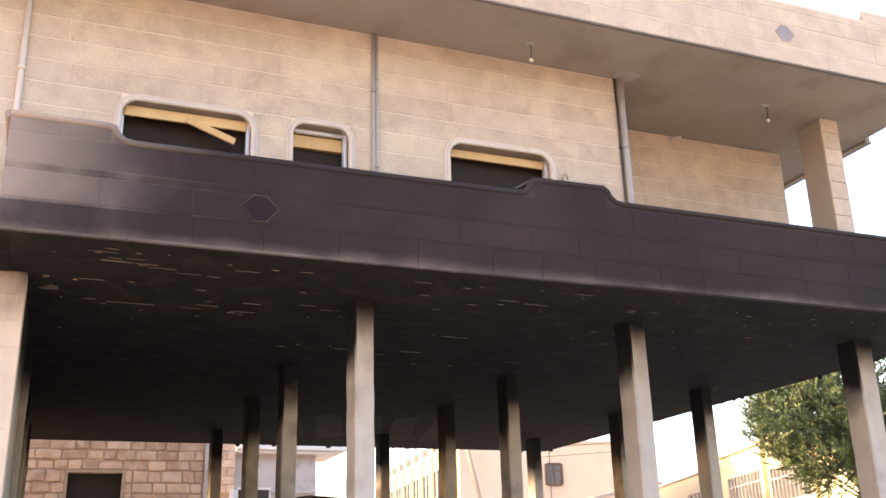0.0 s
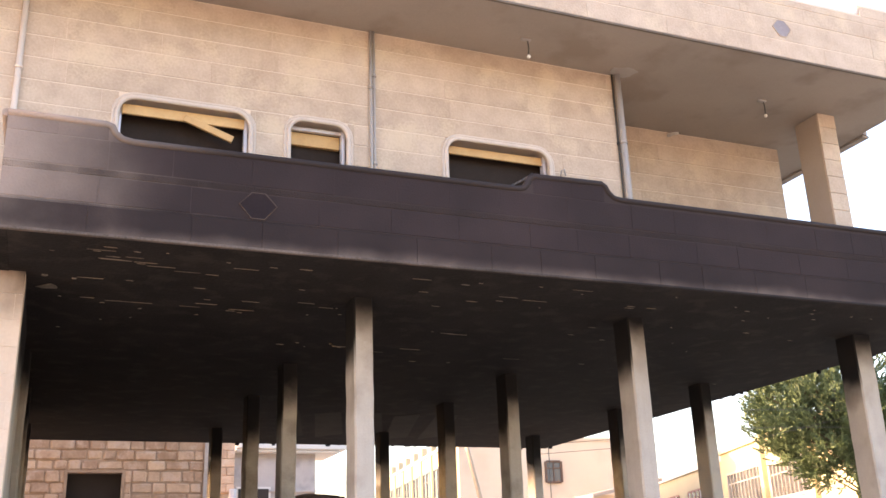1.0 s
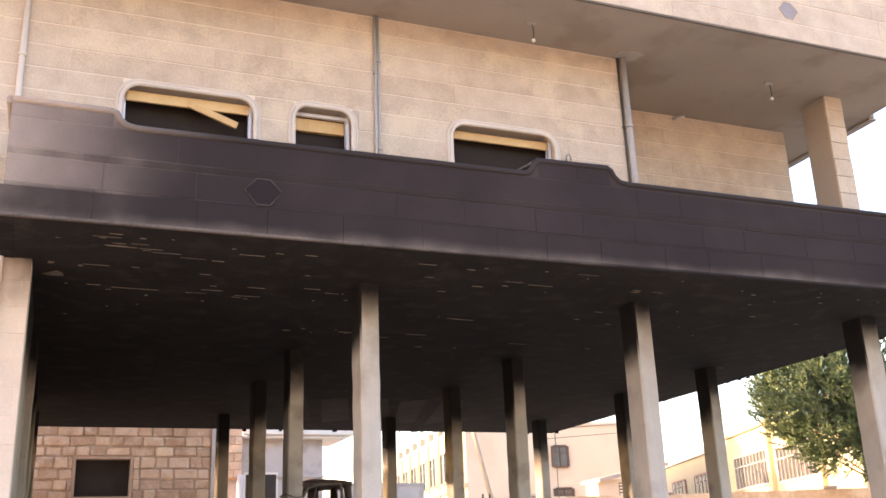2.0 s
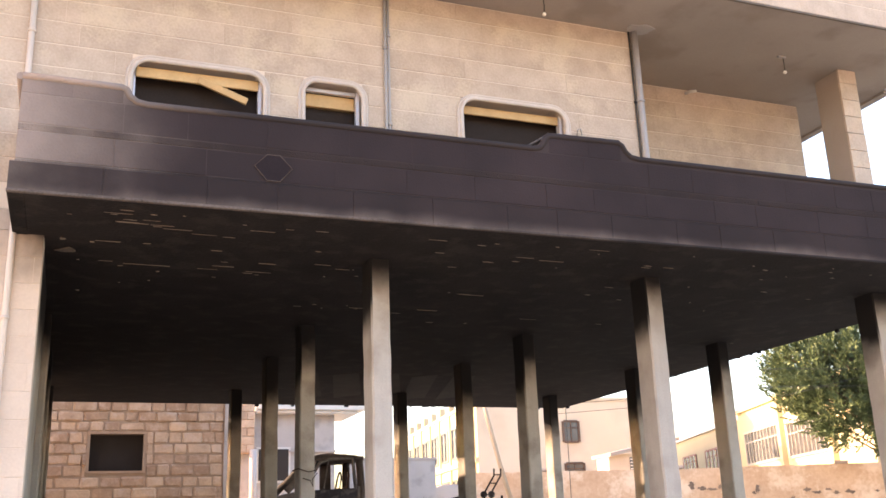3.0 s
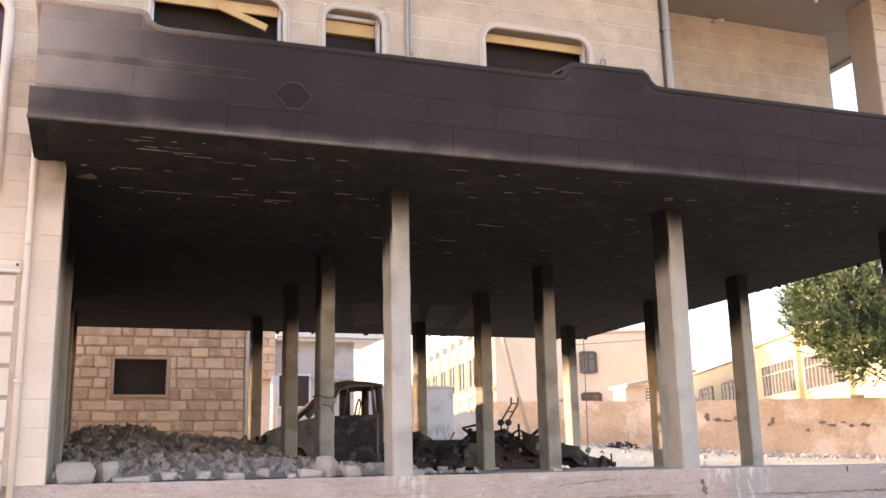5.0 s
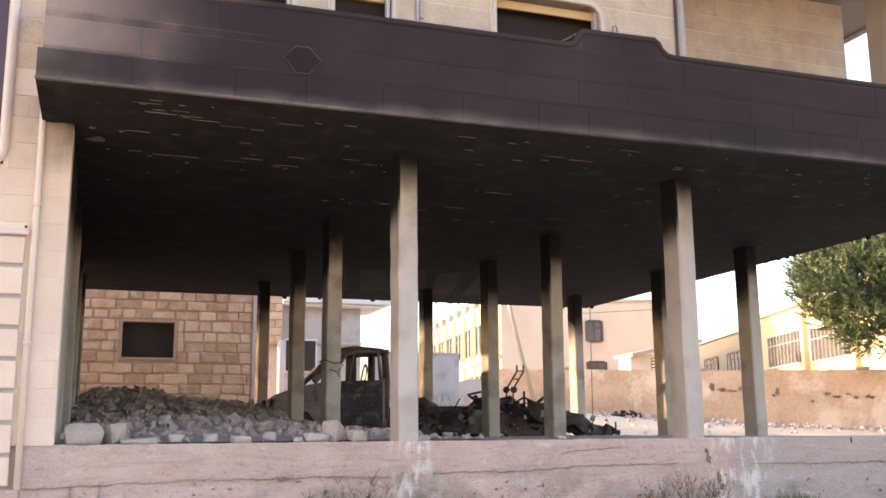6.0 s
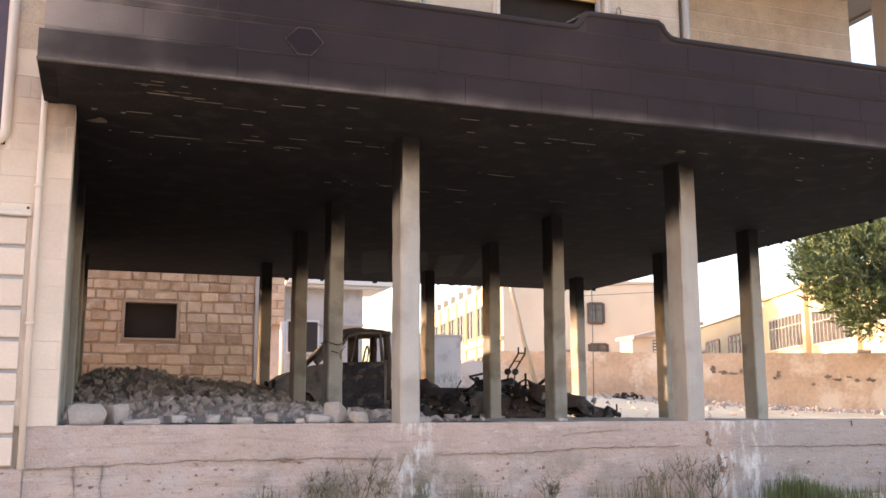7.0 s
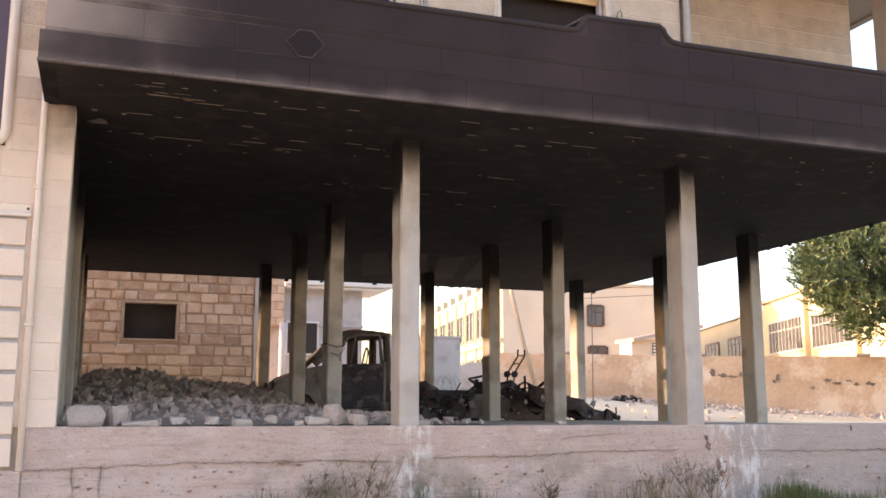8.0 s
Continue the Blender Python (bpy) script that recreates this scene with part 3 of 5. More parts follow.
# ---- cladding of the house ----
UP = [(ROOF_SOFFIT - 0.28 - 0.32 * (k + 1), ROOF_SOFFIT - 0.28 - 0.32 * k) for k in range(10)]
UP = [(ROOF_SOFFIT - 0.28, ROOF_SOFFIT - 0.005)] + UP
holes = [(w[0] - 0.02, w[1] + 0.02, w[2], w[3] + 0.02) for w in WINS] + [(GROUND_WIN[0], GROUND_WIN[1] + 0.03, GROUND_WIN[2] - 0.03, GROUND_WIN[3] + 0.03)]
stones(wall_up, "stone", stone, -2.6, 3.88, UP, 11.985, 0.03, 1.6, 3, holes, gap=0.010)
stones(wall_up, "stone", stone, 3.97, 8.21, UP, 11.985, 0.03, 1.6, 4, holes, gap=0.010)
stones(wall_rec, "stone", stone, 8.22, 12.76, UP, 13.535, 0.03, 1.7, 5, gap=0.012)
stones(roof, "stone", stone, -2.0, 13.9, [(9.365, 9.68), (9.68, 10.07), (10.07, 10.36), (10.36, 10.5)], 10.61, 0.03, 1.4, 6, gap=0.010)
stones(roof, "stone", stone, 12.32, 13.9, [(10.5, 10.7)], 10.61, 0.03, 1.2, 7)
PAR = [(5.605, 5.935), (6.02, 6.375)]
stones(parapet, "stone", sooty_stone, -0.72, 14.0, PAR, 10.485, 0.03, 0.85, 8, gap=0.009, vgap=0.0035)
stones(parapet, "stone", sooty_strip, -0.72, 14.0, [(5.565, 5.605), (5.935, 6.02)], 10.49, 0.03, 1.6, 9, proud=0.0175, gap=0.008)
stones(parapet, "stone", sooty_band, -0.77, 14.03, [(SOFFIT - 0.012, 5.562)], 10.437, 0.02, 0.85, 14, gap=0.004, vgap=0.003)
stones(parapet, "stone", sooty_stone, -0.72, 0.33, [(6.375, 6.56)], 10.485, 0.03, 0.8, 10, gap=0.006)
stones(parapet, "stone", sooty_stone, 5.66, 6.74, [(6.375, 6.6)], 10.485, 0.03, 0.8, 11, gap=0.006)
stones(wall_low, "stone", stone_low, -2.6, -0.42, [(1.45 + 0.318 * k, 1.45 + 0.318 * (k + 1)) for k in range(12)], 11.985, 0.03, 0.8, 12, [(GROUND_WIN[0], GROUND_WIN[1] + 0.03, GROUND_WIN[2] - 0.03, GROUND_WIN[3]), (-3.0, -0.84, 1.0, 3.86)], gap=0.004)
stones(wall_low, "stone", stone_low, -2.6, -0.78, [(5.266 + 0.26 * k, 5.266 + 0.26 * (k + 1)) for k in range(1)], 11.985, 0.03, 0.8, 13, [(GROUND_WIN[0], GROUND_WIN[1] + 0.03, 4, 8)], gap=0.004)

# lozenge plates
def lozenge(parent, x, z, w, h, y, mat, edge):
    pts = [(x - w, z + 0.01), (x - w * 0.35, z + h), (x + w * 0.35, z + h), (x + w, z + 0.01), (x + w * 0.35, z - h), (x - w * 0.35, z - h)]
    bm = bmesh.new()
    tube(bm, [(px, y, pz) for px, pz in pts], 0.006, 5, True)
    part("plate_edge", bm, edge, parent)
    part("plate", prism(bmesh.new(), pts, 1, y, y + 0.03), mat, parent, "six-sided stone plate")


lozenge(parapet, 2.03, 5.778, 0.22, 0.16, 10.466, material("dark_plate", (0.018, 0.0138, 0.016), (0.029, 0.022, 0.025), 3, 0.9, spec=0.06), material("plate_joint", (0.07, 0.053, 0.047), (0.14, 0.11, 0.095), 5, 0.9, spec=0.1))
lozenge(roof, 10.50, 9.90, 0.19, 0.15, 10.59, material("slate_plate", (0.20, 0.17, 0.18), (0.29, 0.25, 0.26), 4, 0.6), stone)
bm = bmesh.new()
tube(bm, [(-8, 10.64, 10.53), (12.0, 10.64, 10.52), (12.2, 10.64, 10.53), (12.27, 10.64, 10.58), (12.3, 10.64, 10.72), (13.9, 10.64, 10.74)], 0.035, 8)
part("coping", bm, frame_mat, roof)


# ---- windows of the upper storey ----
def rounded(x0, x1, z0, z1, r, n=6):
    pts = []
    for cx, cz, a0 in ((x1 - r, z1 - r, 0), (x0 + r, z1 - r, 90), (x0 + r, z0 + r, 180), (x1 - r, z0 + r, 270)):
        for k in range(n + 1):
            a = radians(a0 + 90 * k / n)
            pts.append((cx + r * math.cos(a), cz + r * math.sin(a)))
    return pts


def corner_fill(bm, x, z, sx, sz, r, y0, y1):
    """The stone that rounds off one corner of a square opening."""
    arc = [(x + sx * (r - r * math.cos(radians(90 * k / 6))), z + sz * (r - r * math.sin(radians(90 * k / 6)))) for k in range(7)]
    prism(bm, [(x, z)] + arc, 1, y0, y1)


for i, (x0, x1, z0, z1, r) in enumerate(WINS):
    win = thing(f"window_{i + 1}", ((x0 + x1) / 2, 12, z0), "rounded stone-framed window with a dark-filled opening and raw timber board", "window", kind="structure")
    bm = bmesh.new()
    tube(bm, [(x, 11.962, z) for x, z in rounded(x0 - 0.028, x1 + 0.028, z0 - 0.03, z1 + 0.028, r + 0.03)], 0.034, 10, True)
    tube(bm, [(x, 11.972, z) for x, z in rounded(x0 - 0.076, x1 + 0.076, z0 - 0.03, z1 + 0.076, r + 0.08)], 0.026, 8, True)
    part("window_surround", bm, frame_mat, win, "pale rounded stone moulding")
    bm = bmesh.new()
    for x, z, sx, sz in ((x0, z1, 1, -1), (x1, z1, -1, -1)):
        corner_fill(bm, x - sx * 0.03, z - sz * 0.03, sx, sz, r + 0.03, 11.99, 12.22)
    part("reveal_corner", bm, frame_mat, win)
    part("window_frame", boxes((x0, x0 + 0.035, 12.10, 12.16, z0, z1 - 0.02), (x1 - 0.045, x1, 12.06, 12.16, z0, z1 - 0.02), *([(x0 + 0.035, x1 - 0.045, 12.1, 12.16, z1 - 0.07, z1 - 0.02)] if i == 1 else [])), alu, win, "pale aluminium frame")
    zt = (7.66, 7.63, 7.72)[i]
    part("timber_lintel", boxes((x0 + 0.036, x1 - 0.046, (12.06, 12.165, 12.09)[i], (12.1, 12.24, 12.13)[i], zt - (0.145, 0.19, 0.13)[i], zt), bevel=0.006), wood, win, "yellow raw timber board")
    # opaque dark sheet in place of the room's shade, not glass
    part("pane", boxes((x0, x1, 12.242, 12.248, z0, z1)), room_dark_mat, win, "dark sheet standing in for the unlit room")
    if i == 0:
        part("hanging_board", boxes((-0.33, 0.36, -0.018, 0.018, -0.05, 0.05), bevel=0.005, m=Matrix.Translation((1.62, 12.03, 7.44)) @ Matrix.Rotation(radians(20), 4, "Y")), wood, win, "broken timber board hanging aslant")
    if i == 2:
        bm = bmesh.new()
        for dz in (0, 0.14):
            tube(bm, [(5.2 + 1.4 * k / 8, 12.2, 6.85 + dz + 0.5 * (k / 8) ** 2.2) for k in range(9)], 0.016, 6)
        part("inner_rail", bm, burnt, win, "curved dark rail inside")
win = thing("window_4", (-2.2, 12, 4.7), "tall rounded stair window with dark red glass", "window", kind="structure")
bm = bmesh.new()
tube(bm, [(x, 11.955, z) for x, z in rounded(GROUND_WIN[0], GROUND_WIN[1], GROUND_WIN[2], GROUND_WIN[3], 0.2)], 0.06, 10, True)
part("window_surround", bm, pipe_white, win)
part("pane", boxes((GROUND_WIN[0], GROUND_WIN[1], 12.08, 12.1, GROUND_WIN[2], GROUND_WIN[3])), material("wine_glass", (0.05, 0.022, 0.03), (0.09, 0.04, 0.05), 2, 0.2, bump=0), win, "dark wine-red pane")

# unseen shell added so no daylight gets in behind the upper windows
solid("wall_interior", boxes((-8, 8.1, 15.5, 15.7, 5.53, 9.34), (-8.2, -8.0, 12, 15.7, 5.53, 9.34), (8.0, 8.1, 12.26, 15.5, 5.53, 9.34)), shaded_room, "unseen dark inner wall added to keep daylight out of the upper rooms", "wall", kind="structure")
solid("floor_upper", boxes((-8, -0.78, 12.3, 26, 5.25, 5.5)), shaded_room, "unseen dark floor added to close the upper rooms", "floor", kind="structure")

# ---- pipes, hooks and lamp holders ----
def pipe(x, y, z0, z1, r, mat, label, clips):
    ob = thing("downpipe", (x, y, z0), label, "pipe")
    part("tube", tube(bmesh.new(), [(x, y, z0), (x, y, (z0 + z1) / 2), (x, y, z1)], r, 12), mat, ob)
    for z in clips:
        part("clip", tube(bmesh.new(), [(x, y, z - 0.02), (x, y, z + 0.02)], r + 0.012, 12), mat, ob)
    return ob


pipe(3.905, 11.945, 5.55, 9.34, 0.022, pipe_grey, "thin dark grey pipe fixed to the stone wall", (7.0, 8.4))
pipe(3.955, 11.945, 5.55, 9.34, 0.018, pipe_grey, "thin dark grey pipe fixed to the stone wall", (7.2, 8.6))
pipe(8.13, 11.915, 5.55, 9.34, 0.055, pipe_grey, "grey plastic downpipe at the corner of the wall", (6.9, 8.1))
# black rod in place of the shadow line left of the downpipe
pipe(8.055, 11.95, 5.55, 9.34, 0.014, cable_mat, "thin black rod drawn as the shadow gap beside the downpipe", (6.9, 8.1))
pipe(-0.765, 11.94, 0.98, 9.34, 0.038, pipe_white, "white downpipe running down the pale stone wall", (2.6, 4.2, 7.9))

bm = bmesh.new()
rnd = random.Random(18)
prism(bm, [(8.2 + rnd.uniform(0.15, 0.28) * math.cos(k * 0.52), 11.82 + rnd.uniform(0.12, 0.2) * math.sin(k * 0.52)) for k in range(12)], 2, ROOF_SOFFIT - 0.012, ROOF_SOFFIT + 0.01)
solid("cement_patch", bm, pipe_grey, "rough grey cement patch round the pipe in the soffit", "patch")


def hanger(x, y):
    ob = thing("lamp_holder", (x, y, ROOF_SOFFIT), "bare bulb holder hanging from a hook in the soffit", "lamp")
    part("hook_plate", boxes((x - 0.11, x + 0.05, y - 0.03, y + 0.03, ROOF_SOFFIT - 0.035, ROOF_SOFFIT), bevel=0.008), pipe_grey, ob)
    part("cord", tube(bmesh.new(), [(x, y, ROOF_SOFFIT - 0.03), (x + 0.01, y, ROOF_SOFFIT - 0.15), (x, y, ROOF_SOFFIT - 0.27)], 0.009, 6), cable_mat, ob)
    bm = bmesh.new()
    bmesh.ops.create_uvsphere(bm, u_segments=10, v_segments=7, radius=0.032, matrix=Matrix.Translation((x, y, ROOF_SOFFIT - 0.3)))
    part("bulb", bm, frame_white, ob, "small white bulb")


hanger(6.24, 11.40)
hanger(11.10, 11.90)
ob = thing("wall_lamp", (10.26, 13.5, 9.25), "small pale lamp holder at the top of the recessed wall", "lamp")
part("body", tube(bmesh.new(), [(10.22, 13.54, 9.28), (10.26, 13.42, 9.27), (10.30, 13.32, 9.24)], 0.035, 8, taper=0.025), frame_white, ob)
ob = thing("wire_bracket", (6.98, 11.95, 7.4), "small bent wire bracket on the stone wall", "bracket")
part("wire", tube(bmesh.new(), [(6.96, 11.98, 7.36), (6.94, 11.9, 7.46), (6.98, 11.88, 7.48), (7.02, 11.92, 7.39)], 0.012, 6), pipe_grey, ob)

# ---- slatted shutter beside the downpipe ----
shutter = thing("shop_shutter", (-1.9, 11.95, 1.0), "pale slatted shutter in a white bar frame", "shutter")
for k in range(8):
    z = 1.02 + 0.355 * k
    part("slat", boxes((-3.0, -0.86, 11.93, 11.965, z, z + 0.31), bevel=0.012), stone_low, shutter)
    part("gap_strip", boxes((-3.0, -0.87, 11.966, 11.98, z + 0.3, z + 0.365)), pipe_grey, shutter)
part("top_bar", boxes((-3.05, -0.82, 11.90, 11.97, 3.84, 3.89), bevel=0.012), pipe_white, shutter)
bm = bmesh.new()
bmesh.ops.create_uvsphere(bm, u_segments=8, v_segments=6, radius=0.018, matrix=Matrix.Translation((-0.86, 11.9, 3.93)))
part("knob", bm, cable_mat, shutter, "small black knob")

# ---- rubble ----
def rock_shapes(count, seed):
    rnd = random.Random(seed)
    out = []
    for _ in range(count):
        bm = bmesh.new()
        for _ in range(11):
            v = Vector((rnd.uniform(-1, 1), rnd.uniform(-1, 1), rnd.uniform(-1, 1)))
            m = max(abs(c) for c in v)
            v *= rnd.uniform(0.8, 1.0) / max(m, 0.3)
            bm.verts.new(v * 0.5)
        hull = bmesh.ops.convex_hull(bm, input=bm.verts)
        bmesh.ops.delete(bm, geom=[g for g in hull["geom_interior"] if isinstance(g, bmesh.types.BMVert)], context="VERTS")
        bm.verts.index_update()
        out.append(([v.co.copy() for v in bm.verts], [[v.index for v in f.verts] for f in bm.faces]))
        bm.free()
    return out


ROCKS = rock_shapes(14, 2)


def scatter(name, places, mat, label, category, seed):
    """Many stones as one mesh; places: (x, y, z, size)."""
    rnd = random.Random(seed)
    vs, fs = [], []
    for x, y, z, s in places:
        co, faces = rnd.choice(ROCKS)
        m = Matrix.Translation((x, y, z)) @ Euler((rnd.uniform(0, 6), rnd.uniform(0, 6), rnd.uniform(0, 6))).to_matrix().to_4x4() @ Matrix.Diagonal((s, s * rnd.uniform(0.6, 1), s * rnd.uniform(0.5, 0.9), 1))
        n = len(vs)
        vs += [m @ c for c in co]
        fs += [[n + i for i in f] for f in faces]
    me = bpy.data.meshes.new(name)
    me.from_pydata(vs, [], fs)
    me.materials.append(mat)
    return tagged(new(name, me), label, category, kind="stuff")


def heap(x, y):
    """Height of the rubble over the floor."""
    a = 1.0 * math.exp(-((x - 0.4) / 2.1) ** 2 - ((y - 22.0) / 4.0) ** 2) + 0.5 * math.exp(-((x - 3.2) / 1.4) ** 2 - ((y - 22.0) / 3.6) ** 2)
    a += 0.22 * math.exp(-((x - 1.5) / 2.5) ** 2 - ((y - 15) / 3) ** 2)
    edge = min(1.0, max(0.0, (y - 12.9) / 1.4))
    return (a + 0.12 * noise.noise((x * 1.3, y * 1.3, 4)) * min(1, a * 3)) * edge


bm = bmesh.new()
hg = [[bm.verts.new((-0.6 + 0.3 * i, 12.6 + 0.3 * j, FLOOR + 0.02 + max(0.0, heap(-0.6 + 0.3 * i, 12.6 + 0.3 * j)))) for i in range(22)] for j in range(44)]
for j in range(43):
    for i in range(21):
        bm.faces.new((hg[j][i], hg[j][i + 1], hg[j + 1][i + 1], hg[j + 1][i])).smooth = True
solid("rubble_mound", bm, material("rubble_dust", (0.29, 0.22, 0.185), (0.43, 0.345, 0.295), 3.0, 0.95, bump=0.8, fine=22), "grey mound of broken masonry and dust", "rubble", kind="stuff")
rnd = random.Random(11)
pl = []
while len(pl) < 5200:
    x, y = rnd.uniform(-0.4, 5.2), rnd.uniform(12.7, 25.5)
    h = heap(x, y)
    if h < 0.05 and rnd.random() > 0.25:
        continue
    s = 0.04 + 0.16 * rnd.random() ** 3.4
    pl.append((x, y, FLOOR + 0.02 + max(0, h) + s * 0.08, s))
scatter("rubble", pl, rubble_mat, "heap of broken grey stones and concrete lumps", "rubble", 12)


def loose_block(x, y, sx, sy, sz, turn, seed):
    rnd = random.Random(seed + 100)
    bm = bmesh.new()
    for _ in range(26):
        v = Vector((rnd.uniform(-1, 1), rnd.uniform(-1, 1), rnd.uniform(-1, 1)))
        v *= rnd.uniform(0.86, 1.0) / max(abs(v.x), abs(v.y), abs(v.z))
        bm.verts.new((v.x * sx / 2, v.y * sy / 2, (v.z + 1) * sz / 2))
    for cx, cy in ((-0.4, -0.38), (0.42, -0.3), (0.1, 0.45)):
        bm.verts.new((cx * sx, cy * sy, 0))
    hull = bmesh.ops.convex_hull(bm, input=bm.verts)
    bmesh.ops.delete(bm, geom=[g for g in hull["geom_interior"] if isinstance(g, bmesh.types.BMVert)], context="VERTS")
    bmesh.ops.bevel(bm, geom=bm.edges[:], offset=0.008, segments=1, affect="EDGES", clamp_overlap=True)
    ob = solid("stone_block", bm, block_mat, "loose pale broken stone block on the plinth", "stone", "loose stone blocks")
    ob.matrix_basis = pose(x, y, FLOOR + 0.004, 0, 0, turn)


for k, (x, y, sx, sy, sz, turn) in enumerate((
        (-0.12, 12.55, 0.46, 0.3, 0.26, 8), (0.24, 12.66, 0.2, 0.24, 0.25, 40), (0.52, 12.5, 0.46, 0.25, 0.08, -5), (0.98, 13.0, 0.2, 0.2, 0.12, 20),
        (1.75, 12.5, 0.26, 0.2, 0.09, 10), (1.42, 12.9, 0.16, 0.18, 0.12, 60), (2.5, 12.6, 0.14, 0.16, 0.07, -20),
        (2.70, 12.55, 0.32, 0.22, 0.12, 4), (2.96, 12.7, 0.28, 0.24, 0.28, 50), (3.27, 12.6, 0.24, 0.2, 0.15, 12), (2.2, 13.1, 0.22, 0.2, 0.14, 70),
        (4.1, 12.6, 0.30, 0.2, 0.08, 15), (3.0, 16.6, 0.55, 0.35, 0.3, 14), (4.9, 17.2, 0.34, 0.3, 0.2, 30), (4.3, 16.9, 0.3, 0.3, 0.22, 10),
        (0.4, 14.2, 0.4, 0.3, 0.3, 25), (1.8, 15.1, 0.35, 0.3, 0.26, 50), (6.3, 12.75, 0.16, 0.14, 0.05, 5))):
    loose_block(x, y, sx, sy, sz, turn, k)

# ---- burnt pickup truck ----
truck = thing("pickup_truck", (5.0, 21.6, FLOOR), "burnt-out pickup truck with bare blackened cab", "truck")
Y0, Y1 = 20.95, 22.35
ashen = material("ashen_steel", (0.11, 0.093, 0.09), (0.36, 0.31, 0.29), 2.6, 0.8, 0.1, bump=0.5, fine=16, stain=(0.04, 0.034, 0.036), stain_scale=2.4)
roof_rust = material("rusty_roof", (0.075, 0.052, 0.047), (0.21, 0.16, 0.145), 3.0, 0.8, 0.1, bump=0.5, fine=16, stain=(0.05, 0.04, 0.04), stain_scale=2.0)
bm = prism(bmesh.new(), [(3.62, 1.62), (3.55, 2.0), (3.60, 2.24), (3.80, 2.40), (4.30, 2.58), (4.74, 2.66), (4.74, 1.60), (4.50, 1.60), (4.48, 1.86), (4.36, 2.02), (4.15, 2.08), (3.94, 2.02), (3.82, 1.86), (3.80, 1.62)], 1, Y0 + 0.03, Y1 - 0.03)
bmesh.ops.bevel(bm, geom=[e for e in bm.edges if abs(e.verts[0].co.y - e.verts[1].co.y) < 0.01], offset=0.03, segments=2, affect="EDGES", clamp_overlap=True)
body = part("body", bm, ashen, truck, "ash-grey scorched bonnet and wings")
part("wheel_arch_lining", boxes((3.84, 4.46, Y0 + 0.2, Y1 - 0.2, 1.62, 2.0)), char, truck)
part("sill", boxes((4.75, 6.15, Y0 + 0.03, Y1 - 0.03, 1.49, 1.89), bevel=0.03), burnt, truck)
bm = bmesh.new()
prism(bm, [(4.74, 1.72), (4.72, 2.2), (4.74, 2.66), (5.98, 2.70), (6.0, 2.2), (5.94, 1.72)], 1, Y0 - 0.02, Y0 + 0.04)
bmesh.ops.bevel(bm, geom=bm.edges[:], offset=0.015, segments=1, affect="EDGES")
door_steel = material("blackened_door", (0.028, 0.025, 0.032), (0.105, 0.094, 0.112), 3.0, 0.7, 0.15, bump=0.6, fine=15, stain=(0.26, 0.225, 0.215), stain_scale=4.5, stain_amount=0.6)
door = part("door", bm, door_steel, truck, "blue-black scorched door with an empty window")
bm = bmesh.new()
tube(bm, [(4.78, Y0 + 0.03, 2.68), (5.18, Y0 + 0.08, 3.26), (5.40, Y0 + 0.1, 3.33), (5.92, Y0 + 0.1, 3.34), (5.97, Y0 + 0.04, 2.70)], 0.045, 6)
tube(bm, [(5.38, Y0 + 0.09, 3.33), (5.26, Y0 + 0.04, 2.70)], 0.016, 6)
part("window_frame", bm, edge_mat, door, "ash-grey window frame")
part("crease", boxes((4.78, 5.94, Y0 - 0.034, Y0 - 0.021, 2.40, 2.44), (4.78, 5.94, Y0 - 0.03, Y0 - 0.021, 2.06, 2.08)), rust, door)
part("door_edge", boxes((5.985, 6.055, Y0 - 0.03, Y0 + 0.03, 1.74, 2.74), bevel=0.012), edge_mat, door, "pale ash-covered edge")
part("far_door", prism(bmesh.new(), [(4.72, 1.90), (4.72, 2.64), (5.98, 2.68), (5.98, 1.90)], 1, Y1 - 0.05, Y1), burnt, truck)
for y in (Y0 + 0.05, Y1 - 0.05):
    s = 1 if y < 21.6 else -1
    part("pillar", tube(bmesh.new(), [(4.45, y, 2.66), (4.80, y + s * 0.05, 3.0), (5.12, y + s * 0.1, 3.33)], 0.075, 7), ashen, truck, "ash-grey windscreen pillar")
    part("pillar", tube(bmesh.new(), [(6.08, y, 1.85), (6.10, y, 2.7), (6.08, y + s * 0.1, 3.35)], 0.085, 7), roof_rust, truck, "rust-brown rear pillar")
bm = bmesh.new()
rx, ry = 9, 7
rg = [[bm.verts.new((5.0 + 1.17 * i / rx, Y0 + 0.07 + 1.26 * j / ry, 3.39 + 0.09 * math.sin(math.pi * i / rx) ** 0.5 * math.sin(math.pi * j / ry) ** 0.4 + 0.05 * noise.noise((i * 0.35, j * 0.4, 1)) * math.sin(math.pi * i / rx))) for j in range(ry + 1)] for i in range(rx + 1)]
for i in range(rx):
    for j in range(ry):
        bm.faces.new((rg[i][j], rg[i + 1][j], rg[i + 1][j + 1], rg[i][j + 1])).smooth = True
ex = bmesh.ops.extrude_face_region(bm, geom=bm.faces[:])
for v in ex["geom"]:
    if isinstance(v, bmesh.types.BMVert):
        v.co.z -= 0.09
part("roof", bm, roof_rust, truck, "buckled rust-brown roof")
part("far_pillar", boxes((5.48, 5.74, Y1 - 0.1, Y1 - 0.04, 2.64, 3.37), bevel=0.02), roof_rust, truck, "rust-brown door pillar")
